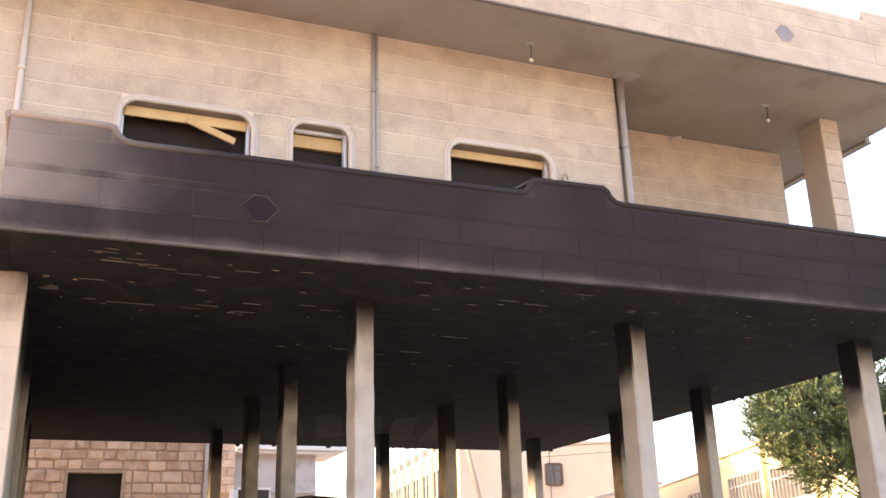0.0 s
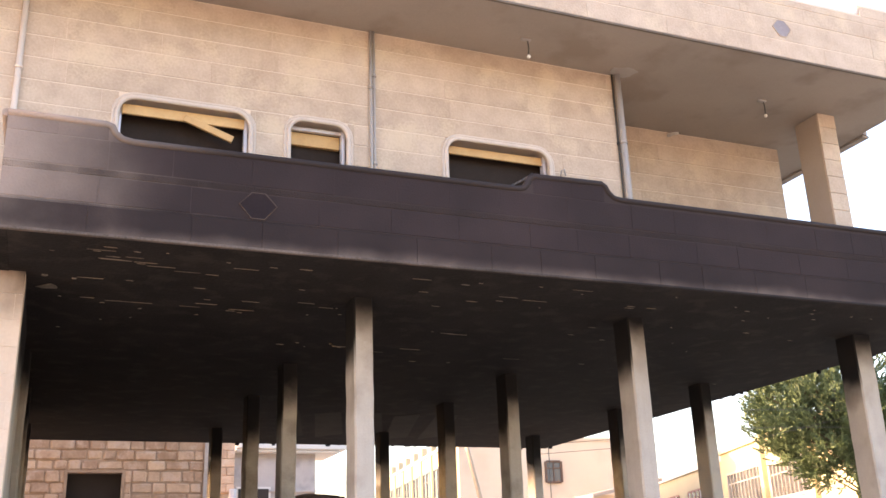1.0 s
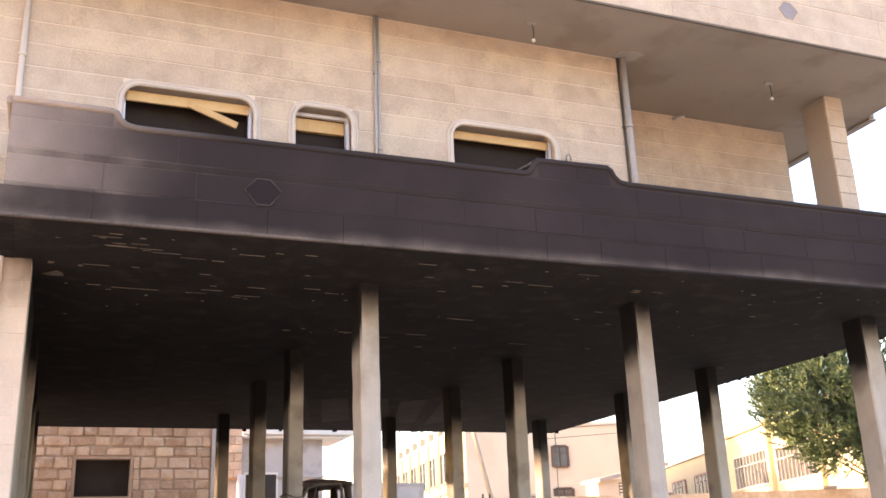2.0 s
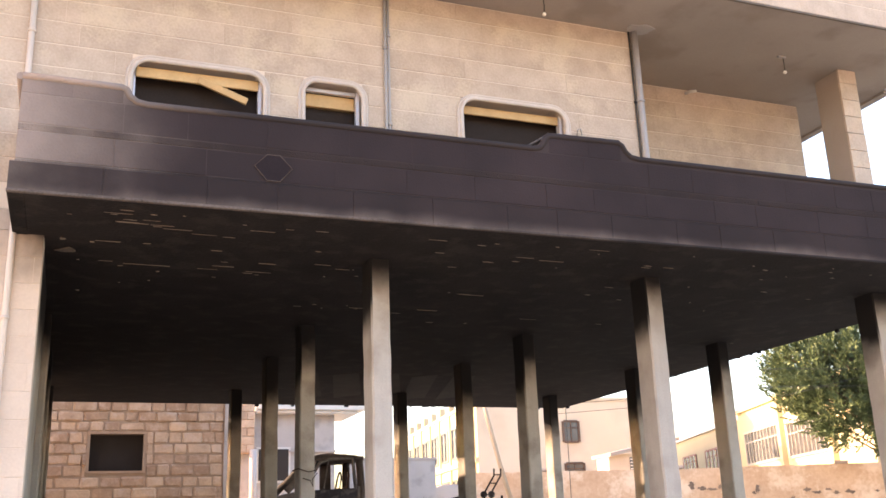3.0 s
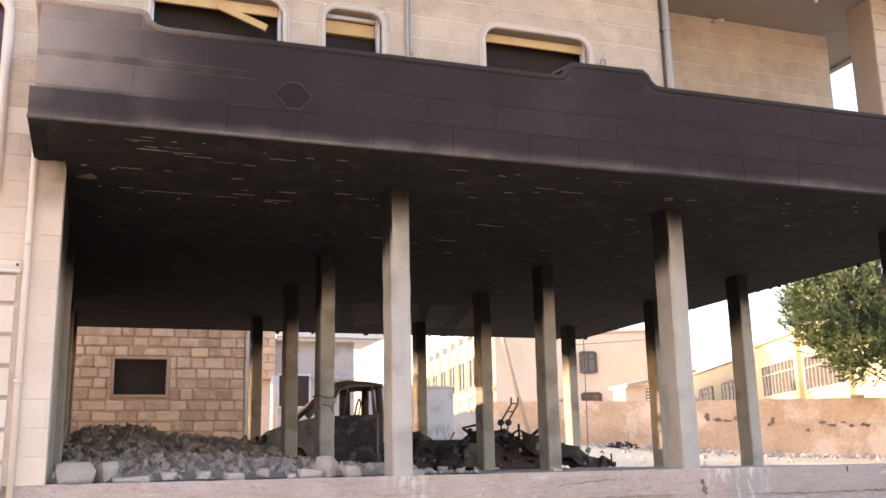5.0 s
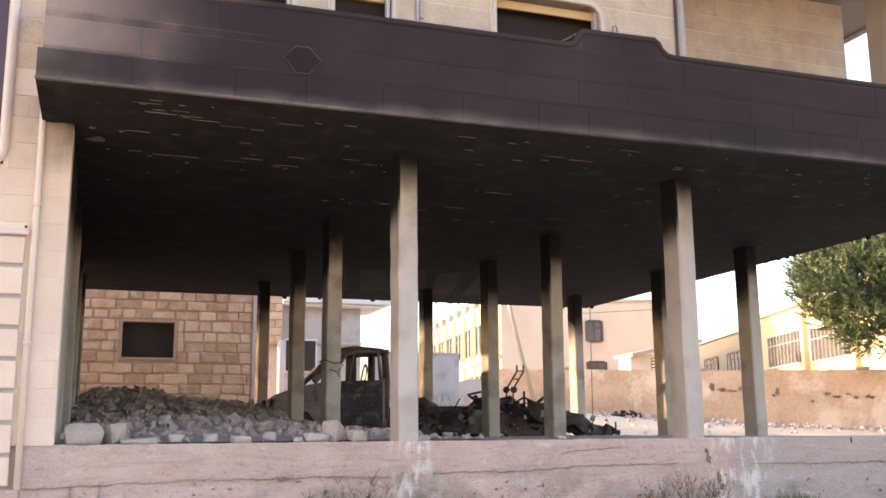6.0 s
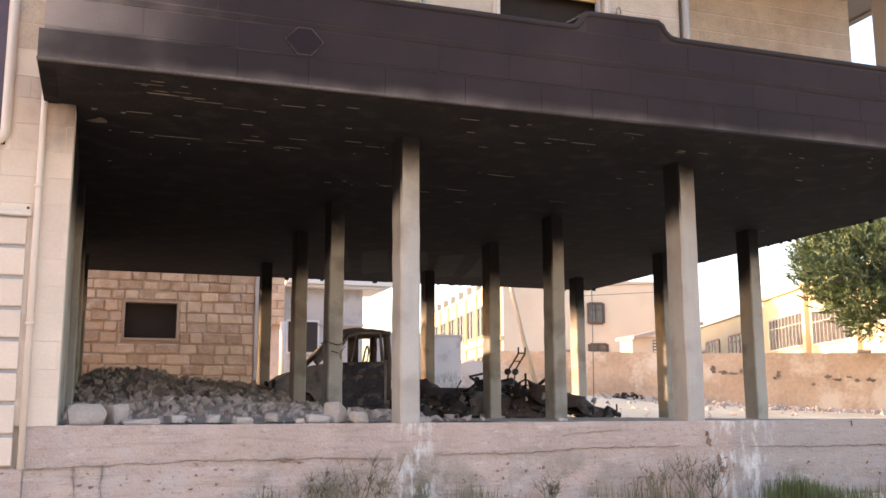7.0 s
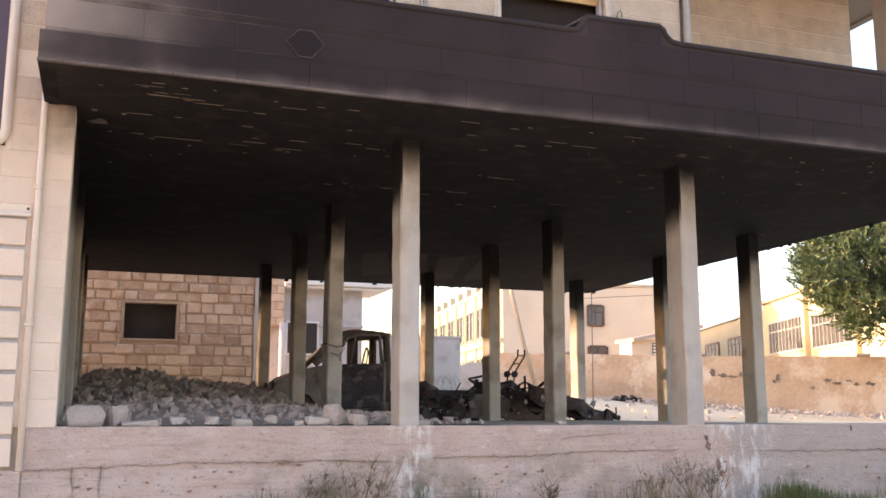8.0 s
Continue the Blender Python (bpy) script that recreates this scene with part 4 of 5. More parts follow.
part("rear_wall", boxes((6.08, 6.14, Y0 + 0.1, Y1 - 0.1, 1.85, 2.62), (6.08, 6.13, Y0 + 0.1, Y0 + 0.3, 2.62, 3.36), (6.08, 6.13, Y1 - 0.3, Y1 - 0.1, 2.62, 3.36)), burnt, truck)
bm = bmesh.new()
tube(bm, [(5.05 + 0.05 * math.sin(a), 21.35 + 0.19 * math.cos(a), 2.72 + 0.17 * math.sin(a)) for a in [2 * math.pi * k / 14 for k in range(14)]], 0.016, 6, True)
tube(bm, [(4.8, 21.35, 2.5), (5.05, 21.35, 2.72)], 0.02, 6)
part("steering_wheel", bm, char, truck)
for y in (21.3, 21.95):
    bm = bmesh.new()
    tube(bm, [(5.65, y - 0.2, 1.95), (5.80, y - 0.2, 2.65), (5.86, y - 0.17, 2.98), (5.87, y - 0.05, 3.1), (5.87, y + 0.05, 3.1), (5.86, y + 0.17, 2.98), (5.80, y + 0.2, 2.65), (5.65, y + 0.2, 1.95)], 0.022, 6)
    for k in range(5):
        tube(bm, [(5.68 + 0.03 * k, y - 0.19, 2.1 + 0.16 * k), (5.68 + 0.03 * k, y + 0.19, 2.1 + 0.16 * k)], 0.009, 5)
    part("seat_frame", bm, rust, truck, "bare rusty seat frame")
for x, y in ((4.15, Y0 + 0.08), (4.15, Y1 - 0.08)):
    wheel = part("wheel", tube(bmesh.new(), [(x, y - 0.09, 1.74), (x, y + 0.09, 1.74)], 0.25, 18), rust, truck, "bare steel wheel without tyre")
    part("hub", tube(bmesh.new(), [(x, y - 0.12, 1.74), (x, y + 0.12, 1.74)], 0.08, 10), burnt, wheel)
part("bumper", boxes((3.46, 3.56, Y0 + 0.02, Y1 - 0.02, 1.82, 1.98), bevel=0.02), burnt, truck)
for y in (Y0 + 0.2, Y1 - 0.2):
    part("headlight_hole", tube(bmesh.new(), [(3.54, y, 2.2), (3.60, y, 2.2)], 0.09, 12), char, truck)
part("chassis", boxes((6.14, 9.0, Y0 + 0.3, Y0 + 0.42, 1.62, 1.78), (6.14, 9.0, Y1 - 0.42, Y1 - 0.3, 1.62, 1.78), (8.88, 9.0, Y0 + 0.42, Y1 - 0.42, 1.62, 1.76)), rust, truck)
part("load_bed", boxes((6.3, 8.9, Y0 + 0.05, Y1 - 0.05, 1.79, 1.86), (6.3, 8.9, Y0 + 0.0, Y0 + 0.05, 1.79, 2.13), (6.3, 8.9, Y1 - 0.05, Y1, 1.79, 2.13), bevel=0.008), burnt, truck, "scorched load bed with low sides")
part("axle", tube(bmesh.new(), [(8.2, Y0 + 0.02, 1.68), (8.2, Y1 - 0.02, 1.68)], 0.07, 8), burnt, truck)
for y in (Y0 + 0.1, Y1 - 0.1):
    part("wheel", tube(bmesh.new(), [(8.2, y - 0.09, 1.69), (8.2, y + 0.09, 1.69)], 0.24, 18), rust, truck, "bare steel wheel without tyre")

# ---- burnt debris ----
rnd = random.Random(21)
pl = []
for _ in range(420):
    x, y = rnd.uniform(6.3, 11.2), rnd.uniform(19.9, 23.2)
    h = 0.72 * math.exp(-((x - 9.2) / 1.5) ** 2 - ((y - 21.4) / 1.2) ** 2) + 0.3 * math.exp(-((x - 7.3) / 1.2) ** 2 - ((y - 20.6) / 0.8) ** 2)
    s = 0.08 + 0.3 * rnd.random() ** 2
    pl.append((x, y, FLOOR + h * rnd.uniform(0.3, 1.0) + s * 0.2, s))
scatter("burnt_debris", pl, char, "heap of charred lumps and ash on the floor", "debris", 22)


pl = []
for _ in range(70):
    x, y = rnd.uniform(6.4, 11.0), rnd.uniform(19.7, 20.8)
    h = 0.5 * math.exp(-((x - 9.0) / 1.6) ** 2) + 0.2
    pl.append((x, y, FLOOR + h * rnd.random() + 0.04, 0.04 + 0.15 * rnd.random() ** 2))
scatter("ash_lumps", pl, ash_mat, "pale ash lumps and broken masonry among the debris", "debris", 23)


ash_sheet = material("ashy_sheet", (0.12, 0.098, 0.09), (0.30, 0.255, 0.235), 3, 0.8, 0.1, bump=0.4, fine=14, stain=(0.05, 0.04, 0.04), stain_scale=3.5)


def sheet(x, y, z, sx, sy, rot, mat, seed, label="buckled burnt metal sheet on the debris heap"):
    bm = bmesh.new()
    n = 6
    g = [[bm.verts.new((sx * (i / n - 0.5), sy * (j / n - 0.5), 0.2 * noise.noise((i * 0.6, j * 0.6, seed)) + 0.12 * noise.noise((i * 1.7, j * 1.7, seed)))) for j in range(n + 1)] for i in range(n + 1)]
    for i in range(n):
        for j in range(n):
            bm.faces.new((g[i][j], g[i + 1][j], g[i + 1][j + 1], g[i][j + 1])).smooth = True
    ex = bmesh.ops.extrude_face_region(bm, geom=bm.faces[:])
    for v in ex["geom"]:
        if isinstance(v, bmesh.types.BMVert):
            v.co.z -= 0.012
    ob = solid("metal_sheet", bm, mat, label, "metal sheet", "burnt metal sheets")
    ob.matrix_basis = pose(x, y, z, *rot)


for k, (x, y, z, sx, sy, rot) in enumerate(((7.5, 20.6, 1.85, 1.5, 0.9, (28, 6, 5)), (8.3, 20.5, 1.95, 1.0, 0.8, (50, -20, 20)), (9.5, 20.3, 1.85, 1.5, 0.9, (35, 8, -8)), (10.2, 20.6, 1.75, 1.4, 0.9, (30, 16, 10)), (9.0, 21.2, 2.15, 1.3, 0.9, (20, -12, 40)), (7.0, 21.5, 2.2, 1.2, 0.9, (15, 5, 0)), (8.2, 20.15, 1.75, 0.9, 0.6, (62, 4, -6)), (9.9, 20.1, 1.9, 1.6, 0.7, (40, 14, 4)), (10.7, 20.2, 1.62, 1.5, 0.6, (34, 12, 2)), (7.1, 20.2, 1.72, 1.2, 0.6, (55, -4, 6)), (8.8, 20.0, 1.7, 1.2, 0.6, (48, 3, 10)))):
    sheet(x, y, z, sx, sy, rot, (rust, char, rust, burnt, char, rust, ash_sheet, rust, rust, char, rust)[k], k)


def beam(p, q, r, mat, label):
    bm = tube(bmesh.new(), [p, [(a + c) / 2 + 0.02 for a, c in zip(p, q)], q], r, 6)
    return solid("burnt_bar", bm, mat, label, "bar", "burnt bars", at=p)


for p, q, r in (((6.9, 20.4, 1.5), (8.6, 20.3, 1.56), 0.05), ((7.9, 20.4, 1.5), (8.2, 20.9, 2.35), 0.06), ((8.0, 20.9, 2.38), (8.6, 20.7, 2.48), 0.025), ((9.3, 20.3, 2.1), (10.2, 20.2, 1.7), 0.05),
                ((10.3, 20.2, 1.72), (11.6, 20.4, 1.5), 0.06), ((11.45, 20.3, 1.46), (11.46, 20.3, 1.75), 0.02), ((9.5, 20.8, 2.05), (9.9, 20.6, 2.4), 0.035), ((8.6, 20.2, 1.5), (10.1, 20.1, 1.62), 0.045)):
    beam(p, q, r, char, "charred bar lying on the debris heap")
rnd = random.Random(29)
for _ in range(16):
    x, y = rnd.uniform(6.8, 10.4), rnd.uniform(20.2, 21.2)
    z = FLOOR + 0.25 + 0.5 * math.exp(-((x - 9.0) / 1.6) ** 2)
    a, ln = rnd.uniform(-0.5, 3.6), rnd.uniform(0.35, 0.9)
    beam((x, y, z - 0.1), (x + ln * math.cos(a), y + rnd.uniform(-0.2, 0.2), z + ln * abs(math.sin(a)) * 0.55), rnd.uniform(0.012, 0.03), char, "thin charred bar sticking out of the debris heap")
cart = thing("hand_cart", (9.1, 21.0, 1.9), "burnt two-wheeled hand cart with bent handles sticking up", "cart")
for dx in (0.0, 0.17):
    part("handle", tube(bmesh.new(), [(8.93 + dx, 20.95, 1.75), (8.95 + dx, 20.95, 2.2), (9.03 + dx, 20.95, 2.58), (9.26 + dx, 20.95, 2.92), (9.27 + dx, 20.95, 3.08)], 0.02, 7), char, cart)
for x, z in ((8.95, 2.2), (9.02, 2.5), (9.14, 2.75), (9.26, 2.94)):
    part("rung", tube(bmesh.new(), [(x, 20.95, z), (x + 0.17, 20.95, z)], 0.014, 6), char, cart)
for dx in (-0.02, 0.17):
    part("wheel", tube(bmesh.new(), [(8.97 + dx, 20.84, 2.5), (8.97 + dx, 20.90, 2.5)], 0.075, 14), char, cart)
part("tray", boxes((8.74, 8.98, 20.85, 21.2, 2.1, 2.28), bevel=0.03), char, cart)
ob = thing("leaning_pole", (15.8, 34, 2.1), "pale timber pole leaning in the yard", "pole")
part("shaft", tube(bmesh.new(), [(15.95, 34, 1.9), (15.3, 34, 4.15), (14.54, 34, 7.27)], 0.10, 8, taper=0.08), material("grey_timber", (0.36, 0.27, 0.19), (0.48, 0.38, 0.28), 3, 0.9), ob)
ob = thing("hanging_cable", (13.6, 25.6, 1.5), "thin cable hanging from the burnt soffit", "cable")
part("wire", tube(bmesh.new(), [(13.85, 25.8, SOFFIT), (13.78, 25.7, 3.5), (13.7, 25.6, 1.5)], 0.012, 5), cable_mat, ob)

# wire tied round a column
ob = thing("tied_wire", (3.78, 16.25, 2.75), "twisted rusty wire tied round a column", "wire")
part("loop", tube(bmesh.new(), [(3.63, 16.22, 2.78), (3.8, 16.2, 2.72), (3.95, 16.22, 2.76), (3.95, 16.7, 2.76), (3.63, 16.7, 2.78)], 0.008, 5, True), rust, ob)
part("tail", tube(bmesh.new(), [(3.7, 16.2, 2.62), (3.82, 16.16, 2.58), (3.86, 16.14, 2.48), (3.85, 16.13, 2.6), (3.93, 16.12, 2.7)], 0.008, 5), rust, ob)
# ---- houses behind ----
stone_house = thing("stone_house", (1.5, 27, 1.4), "rough orange-beige block house with one dark window", "house")
for d in ((-4, 0.52, 27.036, 27.4, 1.0, 5.8), (1.96, 4.1, 27.036, 27.4, 1.0, 5.8), (0.52, 1.96, 27.036, 27.4, 1.0, 3.52), (0.52, 1.96, 27.036, 27.4, 4.56, 5.8), (3.8, 4.1, 27.4, 29.4, 1.0, 5.8), (-4, -3.7, 27.4, 29.4, 1.0, 5.8), (-3.7, 3.8, 29.1, 29.4, 1.0, 5.8)):
    part("wall", boxes(d), mortar, stone_house)
part("roof", boxes((-4.1, 4.2, 26.95, 29.5, 5.8, 6.0)), mortar, stone_house)
part("inner_wall", boxes((-3.7, 3.8, 28.6, 28.7, 1.2, 5.8)), shaded_room, stone_house)
win = part("window", boxes((0.50, 0.57, 27.0, 27.3, 3.5, 4.58), (1.91, 1.98, 27.0, 27.3, 3.5, 4.58), (0.57, 1.91, 27.0, 27.3, 4.51, 4.58), (0.57, 1.91, 27.0, 27.3, 3.5, 3.56)), mortar, stone_house, "dark empty window opening")
# sheet coloured near black for the shade inside the empty opening
part("pane", boxes((0.57, 1.91, 27.32, 27.34, 3.56, 4.51)), shade_fill_mat, win, "dark sheet painted as the shade inside the opening")
part("corner_strip", boxes((4.0, 4.14, 26.97, 27.05, 1.2, 5.8)), white_wall, stone_house, "whitewashed corner strip")
rnd = random.Random(31)
bmeshes = {}
def house_block(x0, x1, z0, z1):
    w, h = round(x1 - x0, 2), round(z1 - z0, 2)
    key = (w, h, rnd.randrange(5))
    if key not in bmeshes:
        bm = bmesh.new()
        w2, h2 = w / 2 - 0.004, h / 2 - 0.004
        box(bm, -w2, w2, 0, 0.12, -h2, h2, bevel=min(0.04, w2 * 0.3))
        for v in bm.verts:
            v.co += Vector((rnd.uniform(-1, 1), rnd.uniform(-1, 1), rnd.uniform(-1, 1))) * 0.016
        me = finish(bm, "block")
        me.materials.append(house_stone)
        bmeshes[key] = me
    ob = new("block", bmeshes[key])
    ob.parent = stone_house
    ob.location = Vector(((x0 + x1) / 2, 27.0 + rnd.uniform(-0.015, 0.02), (z0 + z1) / 2)) - stone_house.location


z = 1.5
while z < 5.7:
    h = rnd.choice((0.26, 0.28, 0.31))
    x = -0.9 - rnd.random() * 0.3
    while x < 3.9:
        w = rnd.choice((0.34, 0.40, 0.46, 0.54, 0.62))
        x1 = min(x + w, 3.98)
        if x1 > 3.86:
            x1 = 3.98
        spans = [(x, x1)]
        if z + h > 3.52 and z < 4.56 and x1 > 0.5 and x < 1.98:
            spans = [(x, 0.5), (1.98, x1)]
        for p, q in spans:
            if q - p > 0.08:
                house_block(p, q, z, z + h)
        x = x1
    z += h

EYE_Z = Vector((0, 0, 1.6))


def set_back(ob, k):
    """Moves a house away along the line of sight from the street and enlarges it to match."""
    ob.location = EYE_Z + (ob.location - EYE_Z) * k
    ob.scale = (k, k, k)


set_back(stone_house, 1.15)
white_house = thing("white_house", (7, 33, 1.6), "weathered white rendered house with a projecting roof slab", "house")
part("wall", boxes((5.2, 8.64, 33.0, 34.7, 1.4, 5.82)), white_wall, white_house)
part("roof", boxes((5.9, 9.62, 32.5, 34.9, 5.92, 6.35), (5.85, 9.4, 32.6, 34.85, 5.82, 5.92), bevel=0.03), frame_white, white_house)
part("upper_wall", boxes((4.3, 5.8, 32.6, 33, 4.5, 6.12)), house_stone, white_house, "rough orange-beige block upper wall")
rnd = random.Random(33)
for k in range(6):
    xs = [4.3, 4.78, 5.3, 5.82] if k % 2 else [4.3, 4.55, 5.02, 5.55, 5.82]
    for x0, x1 in zip(xs, xs[1:]):
        part("block", boxes((x0 + 0.012, x1 - 0.012, 32.57 + rnd.uniform(-0.01, 0.01), 32.6, 4.51 + 0.27 * k, 4.765 + 0.27 * k), bevel=0.012), house_stone, white_house)
win = part("window", boxes((5.95, 7.1, 32.94, 33.02, 3.55, 4.72)), frame_white, white_house)
part("pane", boxes((6.02, 7.03, 32.92, 32.95, 3.62, 4.65)), shade_fill_mat, win, "dark window pane")
part("pipe", tube(bmesh.new(), [(5.78, 32.5, 2.2), (5.76, 32.5, 4.6)], 0.12, 10), white_wall, white_house, "thick white pipe")
part("ledge", boxes((7.05, 8.66, 32.9, 33.0, 4.55, 4.62)), white_wall, white_house)

set_back(white_house, 1.12)
solid("wall_grey", boxes((10.5, 14.2, 38, 38.25, 1.0, 4.68), (10.45, 14.25, 37.95, 38.3, 4.68, 4.76)), white_wall, "greyish rendered yard wall", "wall", kind="structure")
bm = bmesh.new()
prism(bm, [(14.2, 1.0)] + [(14.2 + 2.4 * k / 10, 3.2 + 0.55 * math.sin(math.pi * (0.15 + 0.85 * k / 10))) for k in range(11)] + [(16.6, 1.0)], 1, 38.9, 39.15)
solid("wall_curved", bm, white_wall, "pale rendered yard wall with a curved top", "wall", kind="structure")

# three-storey block
block_house = thing("block_house", (32, 62, 2), "pink and yellow rendered block with small windows", "house")
MB = Matrix.Translation((25, 58.9, 0)) @ Matrix.Rotation(radians(-8), 4, "Z")
part("wall", boxes((0.02, 13, 0, 26, 1, 10.1), m=MB), pink_wall, block_house)
part("side_wall", boxes((0, 0.02, 0.0, 26, 1, 10.1), m=MB), yellow_wall, block_house, "sunlit yellow side wall")
part("roof_edge", boxes((-0.1, 13.1, -0.1, 26.1, 10.1, 10.3), m=MB), pink_wall, block_house)
for k in range(9):
    part("roof_post", boxes((-0.05, 0.35, 1.5 + 3 * k, 1.9 + 3 * k, 10.3, 11.0), m=MB), yellow_wall, block_house)


def far_window(parent, m, x0, x1, z0, z1, glass, frame, bars=1, sill=True):
    """A window on a wall that faces -y of the pose m, at y = 0."""
    win = part("window", boxes((x0, x1, -0.05, 0.02, z0, z1), m=m), glass, parent)
    t = 0.07
    dims = [(x0 - t, x0 + t, -0.12, -0.05, z0, z1), (x1 - t, x1 + t, -0.12, -0.05, z0, z1), (x0 + t, x1 - t, -0.12, -0.05, z1 - t, z1 + t), (x0 + t, x1 - t, -0.12, -0.05, z0 - t, z0 + t)]
    for k in range(bars):
        x = x0 + (x1 - x0) * (k + 1) / (bars + 1)
        dims.append((x - 0.028, x + 0.028, -0.11, -0.05, z0 + t, z1 - t))
    zm = z0 + (z1 - z0) * 0.68
    dims.append((x0 + t, x1 - t, -0.10, -0.05, zm - 0.035, zm + 0.035))
    part("window_frame", boxes(*dims, m=m), frame, win)


far_window(block_house, MB, 5.9, 7.0, 7.4, 8.75, dark_glass, rust)
far_window(block_house, MB, 5.9, 7.2, 4.9, 6.0, dark_glass, rust)
MS = MB @ Matrix.Rotation(radians(-90), 4, "Z")
for k in range(7):
    far_window(block_house, MS, -(3.4 + 3.4 * k), -(1.2 + 3.4 * k), 6.9, 9.0, dark_glass, dark_glass, 1)
    far_window(block_house, MS, -(3.4 + 3.4 * k), -(1.2 + 3.4 * k), 3.6, 5.4, dark_glass, dark_glass, 1)
    part("pilaster", boxes((-0.12, 0.0, 0.6 + 3.4 * k, 0.9 + 3.4 * k, 1, 10.1), m=MB), yellow_wall, block_house)
part("string_course", boxes((-0.2, 0.0, 0, 26, 6.2, 6.5), m=MB), yellow_wall, block_house)

small_house = thing("small_house", (30, 50, 2), "low pale outbuilding with a dark louvred window", "house")
part("wall", boxes((29.4, 33.9, 50, 51.4, 1.0, 5.9)), pink_wall, small_house)
bm = bmesh.new()
prism(bm, [(29.3, 5.72), (29.3, 5.92), (34.1, 6.85), (34.1, 6.65)], 1, 49.6, 51.8)
part("roof", bm, plaster, small_house)
win = part("window", boxes((30.8, 31.7, 49.95, 50.02, 4.6, 5.7)), dark_glass, small_house)
for k in range(6):
    part("louvre", boxes((30.8, 31.7, 49.88, 49.94, 4.65 + 0.18 * k, 4.72 + 0.18 * k)), frame_white, win)

# long yellow school building along the far side of the yard
yellow_house = thing("yellow_house", (42, 62, 2), "long yellow school-like building with tall white-framed windows", "house")
A = Vector((0.333, 0.943, 0))
Rr = Vector((0.943, -0.333, 0))
MY = Matrix(((Rr.x, A.x, 0, Rr.x * 21.9), (Rr.y, A.y, 0, Rr.y * 21.9), (0, 0, 1, 0), (0, 0, 0, 1)))
part("wall", boxes((0, 10, 46.5, 66.0, 0.5, 9.0), m=MY), yellow_wall, yellow_house)
part("low_wall", boxes((0.3, 10, 66.02, 92, 0.5, 8.6), m=MY), yellow_wall, yellow_house)
part("roof", boxes((0.1, 10, 66.02, 92.4, 8.6, 9.05), m=MY), frame_white, yellow_house)
part("cornice", boxes((-0.25, 10, 46.5, 66.1, 8.9, 9.15), m=MY), yellow_wall, yellow_house)
MW = MY @ Matrix.Rotation(radians(-90), 4, "Z")
for k in range(2):
    y0 = 58.6 - 7.1 * k
    far_window(yellow_house, MW, -(y0 + 6.2 - 0.5 * k), -y0, 5.45 - 0.1 * k, 7.5 - 0.2 * k, material("pale_glass", (0.05, 0.046, 0.044), (0.10, 0.092, 0.088), 1, 0.2, bump=0) if k == 0 else bpy.data.materials["pale_glass"], frame_grey, 9)
    part("pier", boxes((-0.3, 0, y0 - 0.8, y0 - 0.3, 1.0, 8.9), m=MY), yellow_wall, yellow_house)
MW2 = MW @ Matrix.Translation((0, 0.3, 0))
red_frame = material("red_frame", (0.22, 0.085, 0.06), (0.34, 0.14, 0.10), 2, 0.6, bump=0)
for k in range(3):
    y0 = 71.4 + 6.5 * k
    far_window(yellow_house, MW2, -(y0 + 3.8), -y0, 5.75, 7.2, dark_glass, red_frame, 3)
    for j in range(4):
        x = -(y0 + 0.5 + 0.95 * j)
        part("bar", boxes((x - 0.05, x + 0.05, -0.16, -0.121, 5.8, 7.15), m=MW2), frame_white, yellow_house)

boundary = thing("wall_boundary", (24, 35, 1), "weathered orange rendered boundary wall with flaking patches", "wall", kind="structure")
MBW = Matrix.Translation((24, 35, 0)) @ Matrix.Rotation(radians(-25), 4, "Z")
TOP_OF_WALL = lambda u: 4.15 - 0.021 * (u + 8.0) if u < 0 else 3.98 - 0.008 * u


def wall_piece(name, bm, mat, label=""):
    for v in bm.verts:
        v.co = MBW @ v.co
    return part(name, bm, mat, boundary, label)


nx = 110
top = [(-8.6 + 22.0 * i / nx, TOP_OF_WALL(-8.6 + 22.0 * i / nx) + 0.035 * noise.noise((i * 0.7, 0, 5)) + 0.02 * noise.noise((i * 2.3, 3, 5))) for i in range(nx + 1)]
wall_piece("wall_body", prism(bmesh.new(), [(-8.6, 0.3)] + top + [(13.4, 0.3)], 1, 0, 0.3), orange_wall)
for u, w in ((-6.2, 1.0), (-0.6, 0.7), (6.2, 0.6)):
    wall_piece("cap", boxes((u, u + w, -0.06, 0.36, TOP_OF_WALL(u) + 0.0, TOP_OF_WALL(u) + 0.13), bevel=0.03), plinth_mat)
rnd = random.Random(41)


def flake(u, z, w, h):
    pts = [(u + w * rnd.uniform(0.45, 1.15) * math.cos(k * 0.35), z + h * rnd.uniform(0.25, 1.0) * math.sin(k * 0.35)) for k in range(18)]
    wall_piece("flaked_patch", prism(bmesh.new(), pts, 1, -0.012, 0.01), flake_mat, "dark flaked patch of bare masonry")


for u, z, w, h in ((0.35, 3.30, 0.16, 0.22), (0.75, 3.17, 0.22, 0.12), (1.15, 3.11, 0.28, 0.08), (1.5, 3.2, 0.08, 0.16), (3.0, 3.05, 0.12, 0.22), (2.85, 2.9, 0.08, 0.1), (5.0, 2.95, 0.16, 0.12), (5.4, 2.84, 0.24, 0.08), (5.85, 2.92, 0.14, 0.08), (6.15, 2.78, 0.16, 0.1), (6.7, 2.80, 0.2, 0.13), (4.4, 2.65, 0.1, 0.1), (7.8, 2.8, 0.1, 0.06)):
    flake(u, z, w, h)
pl = []
